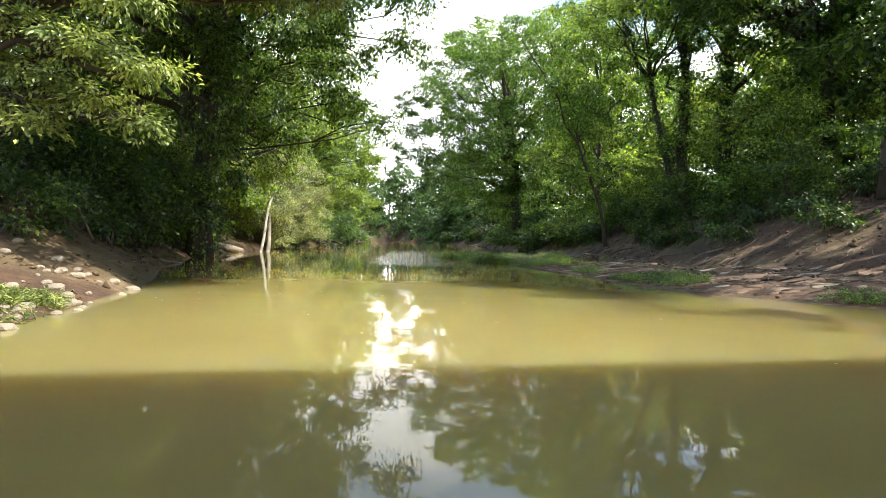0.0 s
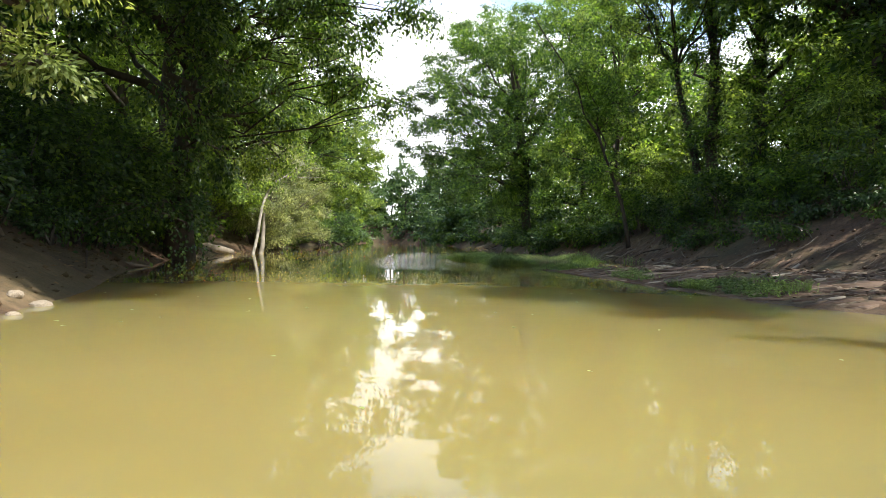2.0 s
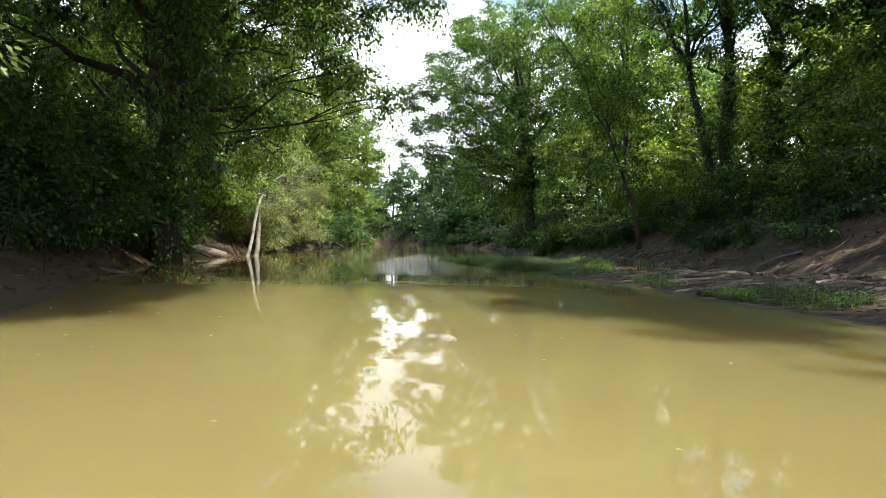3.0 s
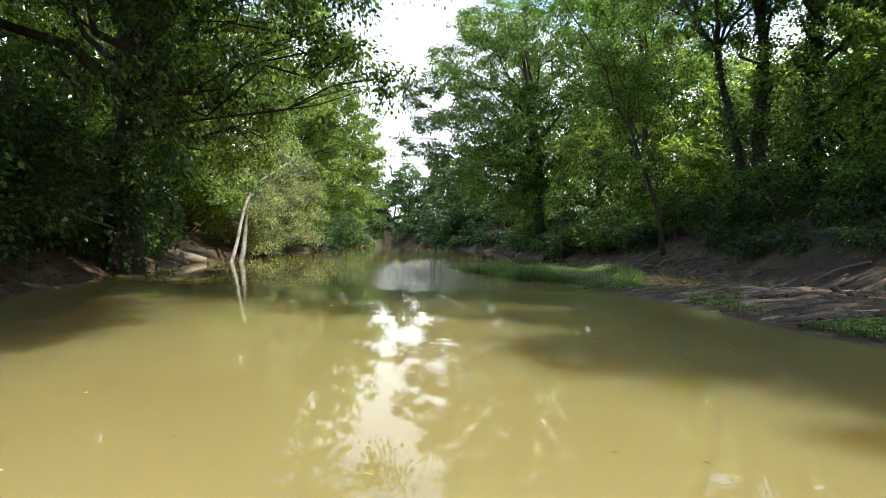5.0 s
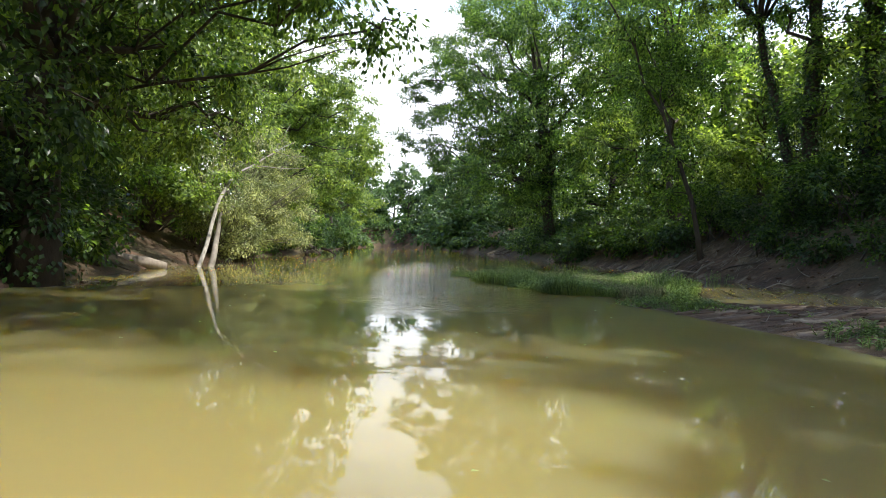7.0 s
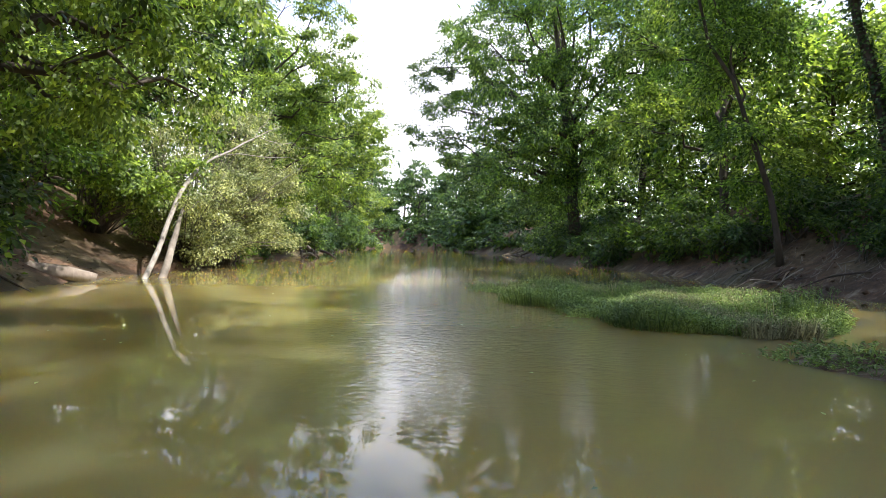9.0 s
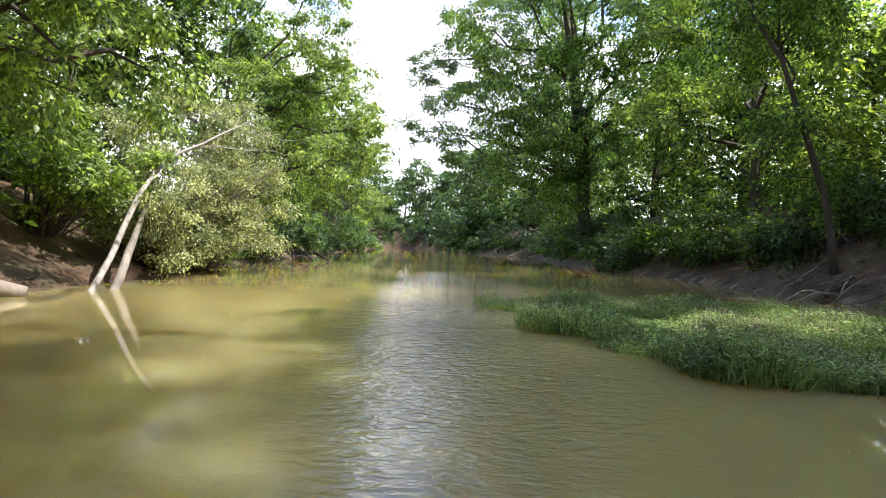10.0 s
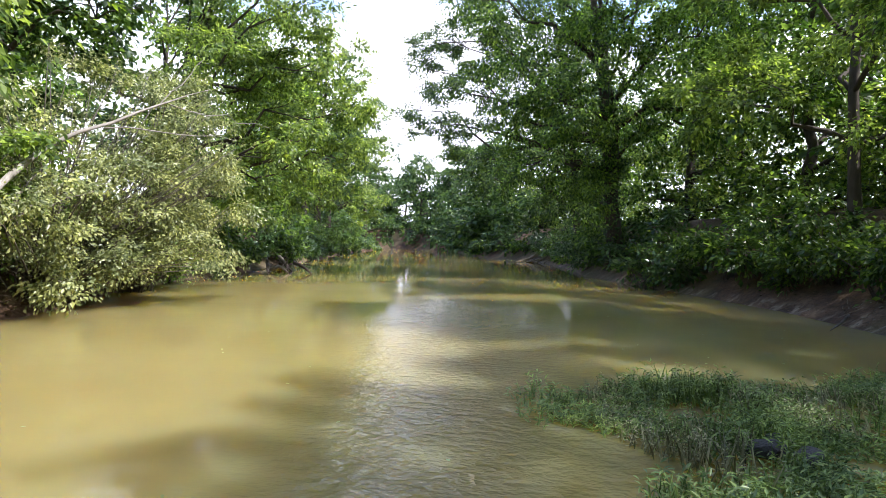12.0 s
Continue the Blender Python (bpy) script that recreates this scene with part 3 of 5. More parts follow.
tree(-14.0, 40.5, 14, [(2.2, 1.0, 3.2, 1.7, 1.8, 1.5), (3.0, 1.5, 5.2, 2.0, 2.2, 1.7), (2.0, 3.0, 7.6, 2.4, 2.4, 2.0), (1.0, -0.5, 7.4, 2.4, 2.4, 2.0), (1.6, 2.0, 10.2, 2.4, 2.4, 1.8), (3.4, 4.0, 4.0, 1.8, 2.0, 1.7), (0.5, 0.5, 12.0, 2.0, 2.0, 1.6), (3.2, 1.5, 8.2, 1.4, 1.6, 1.2), (4.2, 1.0, 12.4, 1.6, 1.7, 1.1), (2.8, 0.5, 14.2, 2.0, 2.0, 1.5), (6.0, 1.0, 6.4, 1.4, 1.6, 1.3), (5.2, 1.4, 8.6, 1.8, 1.8, 1.3), (5.8, 2.8, 4.8, 1.2, 1.4, 1.0), (5.0, -0.6, 5.0, 1.2, 1.2, 1.0), (4.6, 0.4, 10.4, 1.7, 1.7, 1.2)],
     64000, 0.14, "lime", "dark", 0.20, (1.0, 1.0), "full leafy maple hanging low over the bank", stems=2, droop=1.0)
tree(-17.8, 56.5, 14, [(1.6, 0, 4.2, 2.0, 2.4, 1.8), (1.4, 1.0, 7.2, 2.4, 2.6, 2.2), (0.5, 0, 10.6, 2.6, 2.6, 2.2), (1.4, -4.0, 6.0, 2.2, 2.4, 2.2)],
     20000, 0.17, "maple", "dark", 0.22, (0.5, 0), "broad green tree on the inner bank")
tree(-19.4, 72.5, 21, [(3.4, 0, 4.8, 2.2, 2.6, 2.0), (4.6, -1, 8.4, 2.3, 2.5, 2.0), (3.4, 0, 12.0, 2.6, 2.8, 2.2), (3.0, 0, 15.4, 2.4, 2.6, 2.0), (1.8, 0, 18.4, 2.3, 2.4, 1.5), (0, -2, 10, 3.0, 3.0, 2.6), (-2.5, 0, 7, 3.0, 3.0, 3.0), (-1.6, 0, 14.5, 3.0, 3.0, 2.6), (1.0, -3.5, 5.0, 2.4, 2.6, 1.8), (5.2, 3, 5.0, 1.8, 2.2, 1.8), (-4.0, -2, 12, 3.0, 3.0, 2.6), (5.4, 0, 10.6, 1.5, 1.8, 1.4)],
     46000, 0.19, "lime", "dark", 0.34, (0.8, 0), "broad drooping green tree with a dark trunk at the waterline")

# right bank
tree(13.2, 31.0, 21, [(-0.5, 0, 10.5, 2.2, 2.2, 1.5), (-1.8, -0.8, 12.5, 2.4, 2.4, 1.7), (1.2, 0.6, 13.5, 2.6, 2.4, 1.9), (-0.4, 0.4, 16.0, 3.0, 3.0, 2.2), (2.4, -1.2, 11.0, 2.2, 2.2, 1.8), (1.6, -1.5, 8.0, 1.6, 1.6, 1.2), (-0.5, -1.6, 5.6, 1.3, 1.2, 1.0), (0.8, -1.8, 7.2, 1.3, 1.2, 1.0), (-1.3, -1.4, 8.8, 1.5, 1.4, 1.1), (0.2, -1.2, 3.8, 1.1, 1.1, 0.9)],
     17000, 0.15, "maple", "dark", 0.27, (0.2, 0.0), "tall ivy-clad tree above the silt bar", ivy=9000)
tree(11.1, 30.7, 18, [(0.2, 0.2, 11.0, 2.2, 2.2, 1.6), (-1.0, 0.4, 13.6, 2.4, 2.4, 1.8), (0.8, 1, 15.0, 2.4, 2.4, 2), (-0.2, -1.2, 5.8, 1.3, 1.2, 1.0), (0.7, -1.0, 8.2, 1.4, 1.3, 1.1), (-0.9, -0.8, 4.0, 1.1, 1.1, 0.9), (-1.0, 0.2, 9.8, 1.5, 1.4, 1.1)],
     16000, 0.14, "maple", "dark", 0.25, (-0.2, 0.3), "straight dark-stemmed tree on the wooded bank", ivy=3500)
# its forward lobes near z 12 are added high up to shade the water
tree(10.9, 31.6, 16, [(-3.6, 0.2, 11.4, 2.2, 2.2, 1.5), (-4.6, 0.0, 13.4, 2.2, 2.2, 1.6), (-2.4, 0.4, 13.2, 2.2, 2.2, 1.6), (-2.2, -2.2, 12.4, 1.7, 1.6, 1.1), (-0.6, -3.2, 12.6, 1.7, 1.6, 1.1), (-3.2, -4.0, 12.3, 1.5, 1.5, 1.0), (0.4, -1.4, 12.8, 1.7, 1.6, 1.1), (1.6, -2.6, 12.6, 1.6, 1.6, 1.1)],
     24000, 0.14, "lime", "dark", 0.17, (-4.6, 0.2), "dark trunk leaning out from the wooded bank", ivy=2500)
tree(7.3, 30.5, 13, [(-1.0, -0.4, 4.2, 1.3, 1.4, 1.0), (-1.6, 0, 6.4, 1.7, 1.7, 1.3), (-2.4, -0.4, 8.8, 2.0, 2.0, 1.6), (-3.0, 0.2, 11.0, 2.0, 2.0, 1.6), (-0.6, 0.8, 7.8, 1.8, 1.8, 1.5), (-0.3, 0.2, 2.9, 1.0, 1.0, 0.8)],
     30000, 0.105, "maple", "dark", 0.085, (-5.0, -1.6), "slender leaning tree in full leaf at the bank foot", droop=0.9)
tree(8.3, 37.6, 17, auto_lobes(16, 4.0, 0.28, 10, (-1.0, 0), 8), 38000, 0.14, "lime", "dark", 0.16, (-0.9, 0), "tall leafy tree with a dark upright trunk")
tree(3.6, 48.4, 19, [(-2.6, -1.5, 5.4, 2.0, 2.0, 1.6), (-2.2, -2.6, 8.0, 2.4, 2.4, 1.8), (-3.4, 0.5, 8.0, 2.2, 2.4, 1.8), (-2.4, -0.5, 11.4, 2.6, 2.6, 2.0), (-0.4, -2.8, 10.5, 2.6, 2.4, 2.0), (0.4, -1.0, 6.6, 2.2, 2.2, 1.7), (-1.4, 0, 14.5, 3.0, 3.0, 2.2), (1.2, -3.2, 13.4, 2.6, 2.4, 2.0), (-0.6, 1, 4.4, 2.0, 2.0, 1.6), (-1.5, -2, 3.4, 1.3, 1.3, 1.0), (-5.4, -1.0, 10.6, 2.2, 2.2, 1.5), (-6.6, -1.0, 13.0, 2.2, 2.2, 1.5), (-5.0, -1.0, 15.6, 2.6, 2.4, 1.8), (-3.5, 0, 17.6, 2.6, 2.6, 1.6), (-4.8, -0.5, 7.6, 1.8, 1.8, 1.3), (-5.0, 0, 5.6, 1.5, 1.6, 1.1), (0.6, -3.6, 16.6, 2.8, 2.8, 2.0), (3.6, -3.0, 17.0, 2.8, 2.8, 2.2), (3.6, -2.0, 12.0, 2.6, 2.6, 2.2), (-2.0, -4.0, 14.6, 2.6, 2.6, 2.0), (3.4, -2.5, 8.4, 2.4, 2.4, 2.0)],
     112000, 0.146, "maple", "dark", 0.36, (-2.0, -0.6), "massive many-stemmed maple spreading over the river", stems=3, ivy=3000, droop=0.9, reach=0.5)
tree(3.4, 60.0, 21, [(-2.0, 0, 5.0, 2.0, 2.2, 1.8), (-4.5, 0, 8.6, 2.4, 2.4, 1.6), (-7.6, 0.5, 9.6, 2.2, 2.2, 1.3), (-10.2, 0.8, 9.4, 1.6, 1.6, 1.0), (-11.6, 0.6, 10.8, 1.4, 1.5, 0.8), (-9.0, 0.5, 12.2, 2.4, 2.2, 1.4), (-6.5, 0.5, 12.6, 2.6, 2.4, 1.8), (-10.9, 0.3, 13.6, 1.6, 1.6, 1.0), (-11.4, 0.3, 15.0, 1.2, 1.4, 0.8),
                    (-9.6, 0.3, 15.8, 1.9, 1.8, 1.2), (-6.8, 0.6, 15.6, 2.4, 2.4, 1.7), (-3.0, 0, 12.6, 2.8, 2.6, 2.2), (-3.6, 0, 16.4, 2.8, 2.8, 2.0), (-8.0, 0, 18.2, 2.2, 2.2, 1.5), (0, 0, 15.5, 2.8, 2.8, 2.2), (0, 0, 9, 2.8, 2.8, 2.4), (-5.4, 0, 20.2, 2.4, 2.4, 1.5), (-1.5, 0, 19.8, 2.6, 2.6, 1.6), (-7.9, 0, 7.3, 1.7, 1.8, 1.2), (-6.0, 0, 6.0, 1.6, 1.8, 1.2)],
     80000, 0.17, "deep", "dark", 0.3, (-2.5, 0), "tall tree reaching thin boughs out across the sky gap", reach=0.65)

tree(-14.4, 31.8, 15, [(0.6, 0, 4.0, 1.6, 1.6, 1.4), (1.4, 0.6, 6.2, 1.8, 1.8, 1.5), (-0.8, -0.4, 6.6, 1.9, 1.9, 1.6), (0.4, 0.3, 8.8, 2.0, 2.0, 1.6), (2.0, 1.4, 8.2, 1.6, 1.6, 1.2), (-1.6, 0.6, 9.6, 2.0, 2.0, 1.6), (0.2, 0.4, 11.6, 1.9, 1.9, 1.6), (0.8, 0.2, 13.6, 1.5, 1.5, 1.2), (-2.4, 0, 4.6, 1.8, 1.8, 1.6), (3.2, 0.8, 6.6, 1.3, 1.3, 1.1), (3.5, 1.6, 8.4, 1.4, 1.4, 1.2), (2.8, 0.6, 10.2, 1.6, 1.6, 1.3)],
     33000, 0.17, "deep", "dark", 0.2, (0.6, 0.2), "dark leafy maple behind the pale thicket", droop=0.8)

# second rows and the far reach
for x, y, h, s, k, seed in ((-15.5, 11, 14, 4, "deep", 11), (-13.5, 15.5, 19, 5, "deep", 12), (-16, 24, 20, 5, "maple", 13), (-20, 36, 16, 4, "maple", 14), (-18.5, 47, 17, 5, "deep", 15), (-16.5, 50, 14, 4, "maple", 16),
                           (-19, 68, 17, 5, "far", 17), (-20.5, 80, 15, 5, "far", 18), (-21, 97, 20, 5, "far", 19),
                           (17.8, 24.5, 14, 4.5, "deep", 47), (21, 31, 15, 5, "maple", 48), (17.5, 20.5, 15, 4.5, "deep", 22), (16.5, 33, 12, 4.5, "lime", 23), (13.5, 40, 10, 4.5, "lime", 24), (11.5, 47, 17, 5, "maple", 25), (20, 27, 15, 5, "maple", 31), (20, 36, 14, 5, "lime", 32), (18, 44, 13, 5, "lime", 33), (13, 44, 13, 5, "maple", 44), (15.5, 50, 15, 5, "deep", 45), (11, 53, 15, 5, "deep", 46), (-17.0, 30.4, 16, 5, "lime", 37), (-18, 33, 17, 5, "maple", 38), (-16, 22.6, 18, 5, "lime", 39), (-21, 20, 20, 5, "maple", 35), (-24, 27, 18, 5, "maple", 36), (9, 55, 18, 5, "deep", 26),
                           (6, 72, 16, 5, "far", 27), (2, 84, 15, 5, "far", 28), (-3.5, 96, 14, 5, "far", 29)):
    near = (x > 13 or x < -13) and 12 < y < 40
    far_tree(x, y, h, s, 12000 if near else 7000 if y < 60 else 6000, k, seed, 0.1, 0.25 if near else 0.31 if y < 60 else 0.36)
# unseen high crowns, added over the left bank to keep it in shade
for x, y, seed in ((-9.4, 9.6, 91), (-9.8, 13.4, 92)):
    r = np.random.default_rng(seed)
    over = [(dx + r.uniform(-0.4, 0.4), dy + r.uniform(-0.5, 0.5), z + 0.3 * (y > 12) + r.uniform(-0.2, 0.4), 1.9 if y + dy > 10 else 1.2, 1.9 if y + dy > 10 else 1.1, 1.0) for dx, z in ((2.0, 8.8), (4.4, 8.9), (6.6, 9.0), (8.8, 9.4), (10.8, 10.0), (5.6, 11.2), (2.8, 12.5)) for dy in (-0.3, 0.9, 2.9) if (y + dy > 10.3 or dx < 7) and (y + dy < 14.2 or dx < 5)]
    tree(x, y, 16, over, 18000, 0.42, "deep", "dark", 0.24, (1.0, 0.3), "added high-crowned tree, unseen, that shades the left bank", per=18, reach=0.8)
# another added crown above the view, shading the slope behind the low shore
tree(-9.8, 8.8, 9, [(x_ + 9.8, y_ - 8.8, z_, 1.0, 0.9, 0.5) for x_, y_, z_ in ((-6.4, 8.9, 5.9), (-5.0, 8.8, 5.8), (-3.6, 8.7, 5.7), (-2.3, 8.6, 5.7), (-6.2, 10.2, 6.2), (-4.7, 10.1, 6.1), (-3.2, 10.0, 6.0), (-1.8, 10.0, 6.0), (-7.0, 11.5, 6.4), (-5.4, 11.4, 6.4), (-3.9, 11.3, 6.3), (-1.0, 8.5, 5.8), (0.2, 8.5, 5.8), (-1.4, 8.4, 5.8), (-0.2, 8.3, 5.9), (-0.5, 9.9, 6.0), (-2.5, 11.2, 6.3), (-1.2, 11.2, 6.3))],
     21000, 0.22, "deep", "dark", 0.16, (0.8, 0.2), "added leafy tree above the view that shades the low shore")
# tall trees added above the bar, mostly out of view, to shade the water
tree(15.2, 25.4, 19, [(-0.5, 0, 6.0, 2.2, 2.2, 1.8), (0.8, -1.0, 9.0, 2.6, 2.6, 2.0), (-1.8, 0.6, 10.5, 2.6, 2.6, 1.9), (-4.0, 0.2, 11.0, 2.2, 2.2, 1.5), (0.5, -0.6, 13.4, 2.6, 2.4, 2.0), (-6.6, -2.0, 12.0, 1.8, 2.0, 1.2), (-5.6, -0.4, 12.6, 1.9, 1.9, 1.2), (-7.6, -0.4, 12.2, 1.5, 1.6, 1.0), (-7.2, -3.6, 12.3, 1.7, 1.9, 1.1), (-3.4, 1.8, 12.2, 1.5, 1.2, 1.0), (-5.0, 1.6, 12.4, 1.4, 1.2, 0.9), (-4.4, 3.4, 12.4, 1.7, 1.5, 1.0), (-2.6, 3.6, 12.6, 1.7, 1.6, 1.0), (-1.4, 4.8, 13.0, 1.7, 1.6, 1.1), (-8.7, -5.0, 12.3, 1.4, 1.6, 0.9), (-8.9, -2.2, 12.6, 1.4, 1.5, 0.9)],
     39000, 0.2, "deep", "dark", 0.26, (-0.4, 0.3), "tall dense tree added to shade the weed bed")
for x, y, h, low, n in ((14.0, 9.6, 14, 0.55, 4200), (13.0, 14.2, 19, 0.6, 4600), (12.6, 17.4, 21, 0.8, 2100), (13.6, 13.2, 28, 0.82, 1300)):
    far_tree(x, y, h, 4.8, n, "deep", 50 + int(abs(y) * 10), low, 0.42, label="tall added tree, out of view, that shades the water")
# small gapped crown added high up, for dappled shade on the water
r = np.random.default_rng(95)
over = [(dx + 1.4 * (dy < -5) + r.uniform(-0.5, 0.5), dy + r.uniform(-0.6, 0.6), 12.5 + r.uniform(-0.4, 1.2), 1.0, 1.0, 0.8) for dx in (-7.4, -5.2) for dy in (-6.8, -4.4, -2.0, 0.6, 3.2) if (dx > -6 and dy < -5) or (dy > -3 and (dy < 3 or dx > -9))]
tree(16.0, 16.0, 18, over, 5500, 0.34, "deep", "dark", 0.24, (-1.0, 0.3), "unseen added tree with a thin crown dappling the water", per=18, reach=0.8)
for k, (x, y) in enumerate(((-6, 108), (-10, 122), (-18, 128), (-27, 131), (-36, 134), (-2, 118), (-14, 140), (-24, 145), (-30, 110), (-27, 102))):
    far_tree(x, y, 15 + (k * 7) % 4, 5.5, 6500, "far", 40 + k, 0.03, 0.5)


def woods():
    """The unbroken wood behind both banks, as scattered leaf masses."""
    spots = []
    for y in np.arange(0, 175, 5.0):
        for s in (-1, 1):
            edge = np.interp(y, LEFT_Y, LEFT_X) - 12 if s < 0 else np.interp(y, RIGHT_Y, RIGHT_X) + 13
            if y > 118 and s < 0:
                continue
            edge = np.clip(edge, -60, 30)
            for row in range(2):
                spots.append((edge + s * (row * 7 + rng.uniform(0, 4)), y + rng.uniform(-2, 2), row))
    for x in np.arange(-40, 42, 6.0):                      # and behind the bridge
        for y in (-15, -22):
            spots.append((x + rng.uniform(-2, 2), y + rng.uniform(-2, 2), 1))
    for x in np.arange(-75, 30, 5.0):
        spots.append((x, 160 + rng.uniform(-5, 5), 0))
    c, o = [], []
    for x, y, row in spots:
        if x > 0 and 20 < y < 62 and row == 0:
            continue
        for _ in range(7 if x > 0 and 12 < y < 62 else 3):
            lobe = (x + rng.normal(0, 1.5), y + rng.normal(0, 1.5), rng.uniform(2.0, (13.5 + 3 * row) if x < 0 or y > 60 or y < 0 else 14.0), 3.2, 3.2, 2.4)
            a, b = lobe_points(lobe, 11)
            c.append(a), o.append(b)
    for x in np.arange(-60, 2, 2.2):                       # brush down to the water at the bend
        y = np.interp(-x, -np.array(RIGHT_X[::-1])[::-1][12:], np.array(RIGHT_Y)[12:]) + 2.0
        for _ in range(3):
            a, b = lobe_points((x + rng.normal(0, 0.8), y + rng.uniform(0, 4), rng.uniform(0.8, 5.0), 2.0, 2.0, 1.6), 40)
            c.append(a), o.append(b)
        for _ in range(2):
            a, b = lobe_points((x + rng.normal(0, 1.5), y + rng.uniform(5, 14), rng.uniform(3.0, 12.0), 2.8, 2.8, 2.2), 34)
            c.append(a), o.append(b)
    me = mesh_from("far_woods", *blades(*sprays(np.vstack(c), np.vstack(o), 8, 1.3, 0.62, 0.34)), LEAF["far"])
    tagged(new("far_woods", me), "dense green woodland behind the river banks", "woods", kind="stuff")


woods()


def wood_edge():
    """The near edge of the right-hand wood, leafed from the ground to the tops."""
    c, o = [], []
    for y in np.arange(22, 82, 3.0):
        low, high = (11.5, 17.5) if y < 42 else (4.0, 12.0)
        for _ in range(11 if y < 42 else 8):
            lobe = (np.interp(y, RIGHT_Y, RIGHT_X) + rng.uniform(low, high), y + rng.normal(0, 1.5), rng.uniform(2.5, 16.0), 2.4, 2.4, 1.9)
            a, b = lobe_points(lobe, 28)
            c.append(a), o.append(b)
    me = mesh_from("wood_edge", *blades(*sprays(np.vstack(c), np.vstack(o), 17, 0.7, 0.21, 0.34)), LEAF["maple"])
    tagged(new("wood_edge", me), "leafy edge of the wood with sunlight coming through", "woods", kind="stuff")


wood_edge()


def undergrowth():
    """Young growth below the trees of the right bank."""
    c, o = [], []
    for y in np.arange(20, 100, 2.2):
        e = np.interp(y, RIGHT_Y, RIGHT_X)
        for _ in range(3):
            a, b = lobe_points((e + rng.uniform(4.5, 11), y + rng.uniform(-1, 1), rng.uniform(1.6, 8.5), 1.9, 1.9, 1.4), 24)
            c.append(a), o.append(b)
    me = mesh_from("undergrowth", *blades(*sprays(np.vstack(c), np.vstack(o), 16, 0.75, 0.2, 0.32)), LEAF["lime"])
    tagged(new("undergrowth", me), "young growth below the bank trees, lightened as if sunlit", "undergrowth", kind="stuff")


undergrowth()


# ---- the leaning pale trunks in the water and their thicket ----
def leaning_trunk(x, y, points, radii, label, twigs=(), bark="pale"):
    root = empty("leaning_trunk", x, y, -0.3)
    rel = np.array(points, float) - np.array([x, y, -0.3])
    s = np.linspace(0, 1, len(rel))
    fine = np.linspace(0, 1, 16)
    p = np.stack([np.interp(fine, s, rel[:, i]) for i in range(3)], -1)
    p[1:-1] = (p[:-2] + 2 * p[1:-1] + p[2:]) / 4
    part("trunk", mesh_from("trunk", *joined([tube(p, np.interp(fine, s, radii), 10, 0.06)]), BARK[bark], smooth=True), root)
    for a, b, r in twigs:
        q = np.array([a, b], float) - np.array([x, y, -0.3])
        part("branch", mesh_from("branch", *joined([tube(curve_points(q[0], q[1], 7, 0.03, 0.05), np.linspace(r, 0.006, 7), 6)]), BARK[bark], smooth=True), root)
    return tagged(root, label, "trunk", "leaning trunks")


leaning_trunk(-9.2, 26.1, [(-9.08, 25.62, -0.4), (-9.2, 26.1, 0.05), (-9.36, 26.86, 0.66), (-9.51, 27.38, 1.20), (-9.66, 27.92, 1.68), (-9.83, 28.6, 2.33), (-9.9, 29.7, 3.15)], [0.075, 0.072, 0.068, 0.066, 0.063, 0.06, 0.05],
              "pale bare trunk leaning out of the water", [((-9.9, 29.65, 3.12), (-8.9, 33.6, 5.2), 0.05), ((-9.6, 30.8, 3.7), (-8.4, 34.0, 4.0), 0.018), ((-9.2, 32.4, 4.55), (-7.9, 34.9, 4.5), 0.014), ((-9.3, 32.0, 4.35), (-9.2, 33.8, 6.0), 0.014)])
leaning_trunk(-9.1, 26.6, [(-8.98, 26.2, -0.4), (-9.1, 26.8, 0.25), (-9.32, 27.4, 0.8), (-9.5, 27.9, 1.2), (-9.7, 28.4, 1.6), (-9.95, 29.1, 2.1)], [0.105, 0.10, 0.09, 0.075, 0.055, 0.03],
              "thicker mottled grey trunk leaning into the leaves", [((-9.75, 28.5, 1.7), (-9.3, 30.2, 2.4), 0.025), ((-9.9, 29.0, 2.0), (-10.6, 30.8, 3.4), 0.03)], "mottled")


def shrub(x, y, lobes, leaves, leaf=0.09, kind="maple", label="leafy green bank shrub", slim=0.3, droop=0.5, reach=0.45, name="shrub", floor=0.08):
    z0 = float(ground_height(x, y))
    root = empty(name, x, y, z0 - 0.1)
    rel = [(l[0], l[1], l[2] - z0 + 0.1, *l[3:6]) for l in lobes]
    pieces = []
    for l in rel:
        for _ in range(3):
            f = np.array([rng.normal(0, 0.2), rng.normal(0, 0.2), 0])
            e = np.array(l[:3]) + unit(rng.normal(0, 1, 3)) * np.array(l[3:6]) * 0.6
            pieces.append(tube(curve_points(f, e, 4, 0.2, 0.06), np.linspace(0.028, 0.007, 4), 3))
    part("woody_base", mesh_from("woody_base", *joined(pieces), BARK["grey"]), root)
    me, _ = crown_mesh("foliage", rel, leaves, leaf, LEAF[kind], 18, reach, slim, droop, floor - z0 + 0.1)
    part("foliage", me, root)
    return tagged(root, label, "shrub", "bank shrubs")


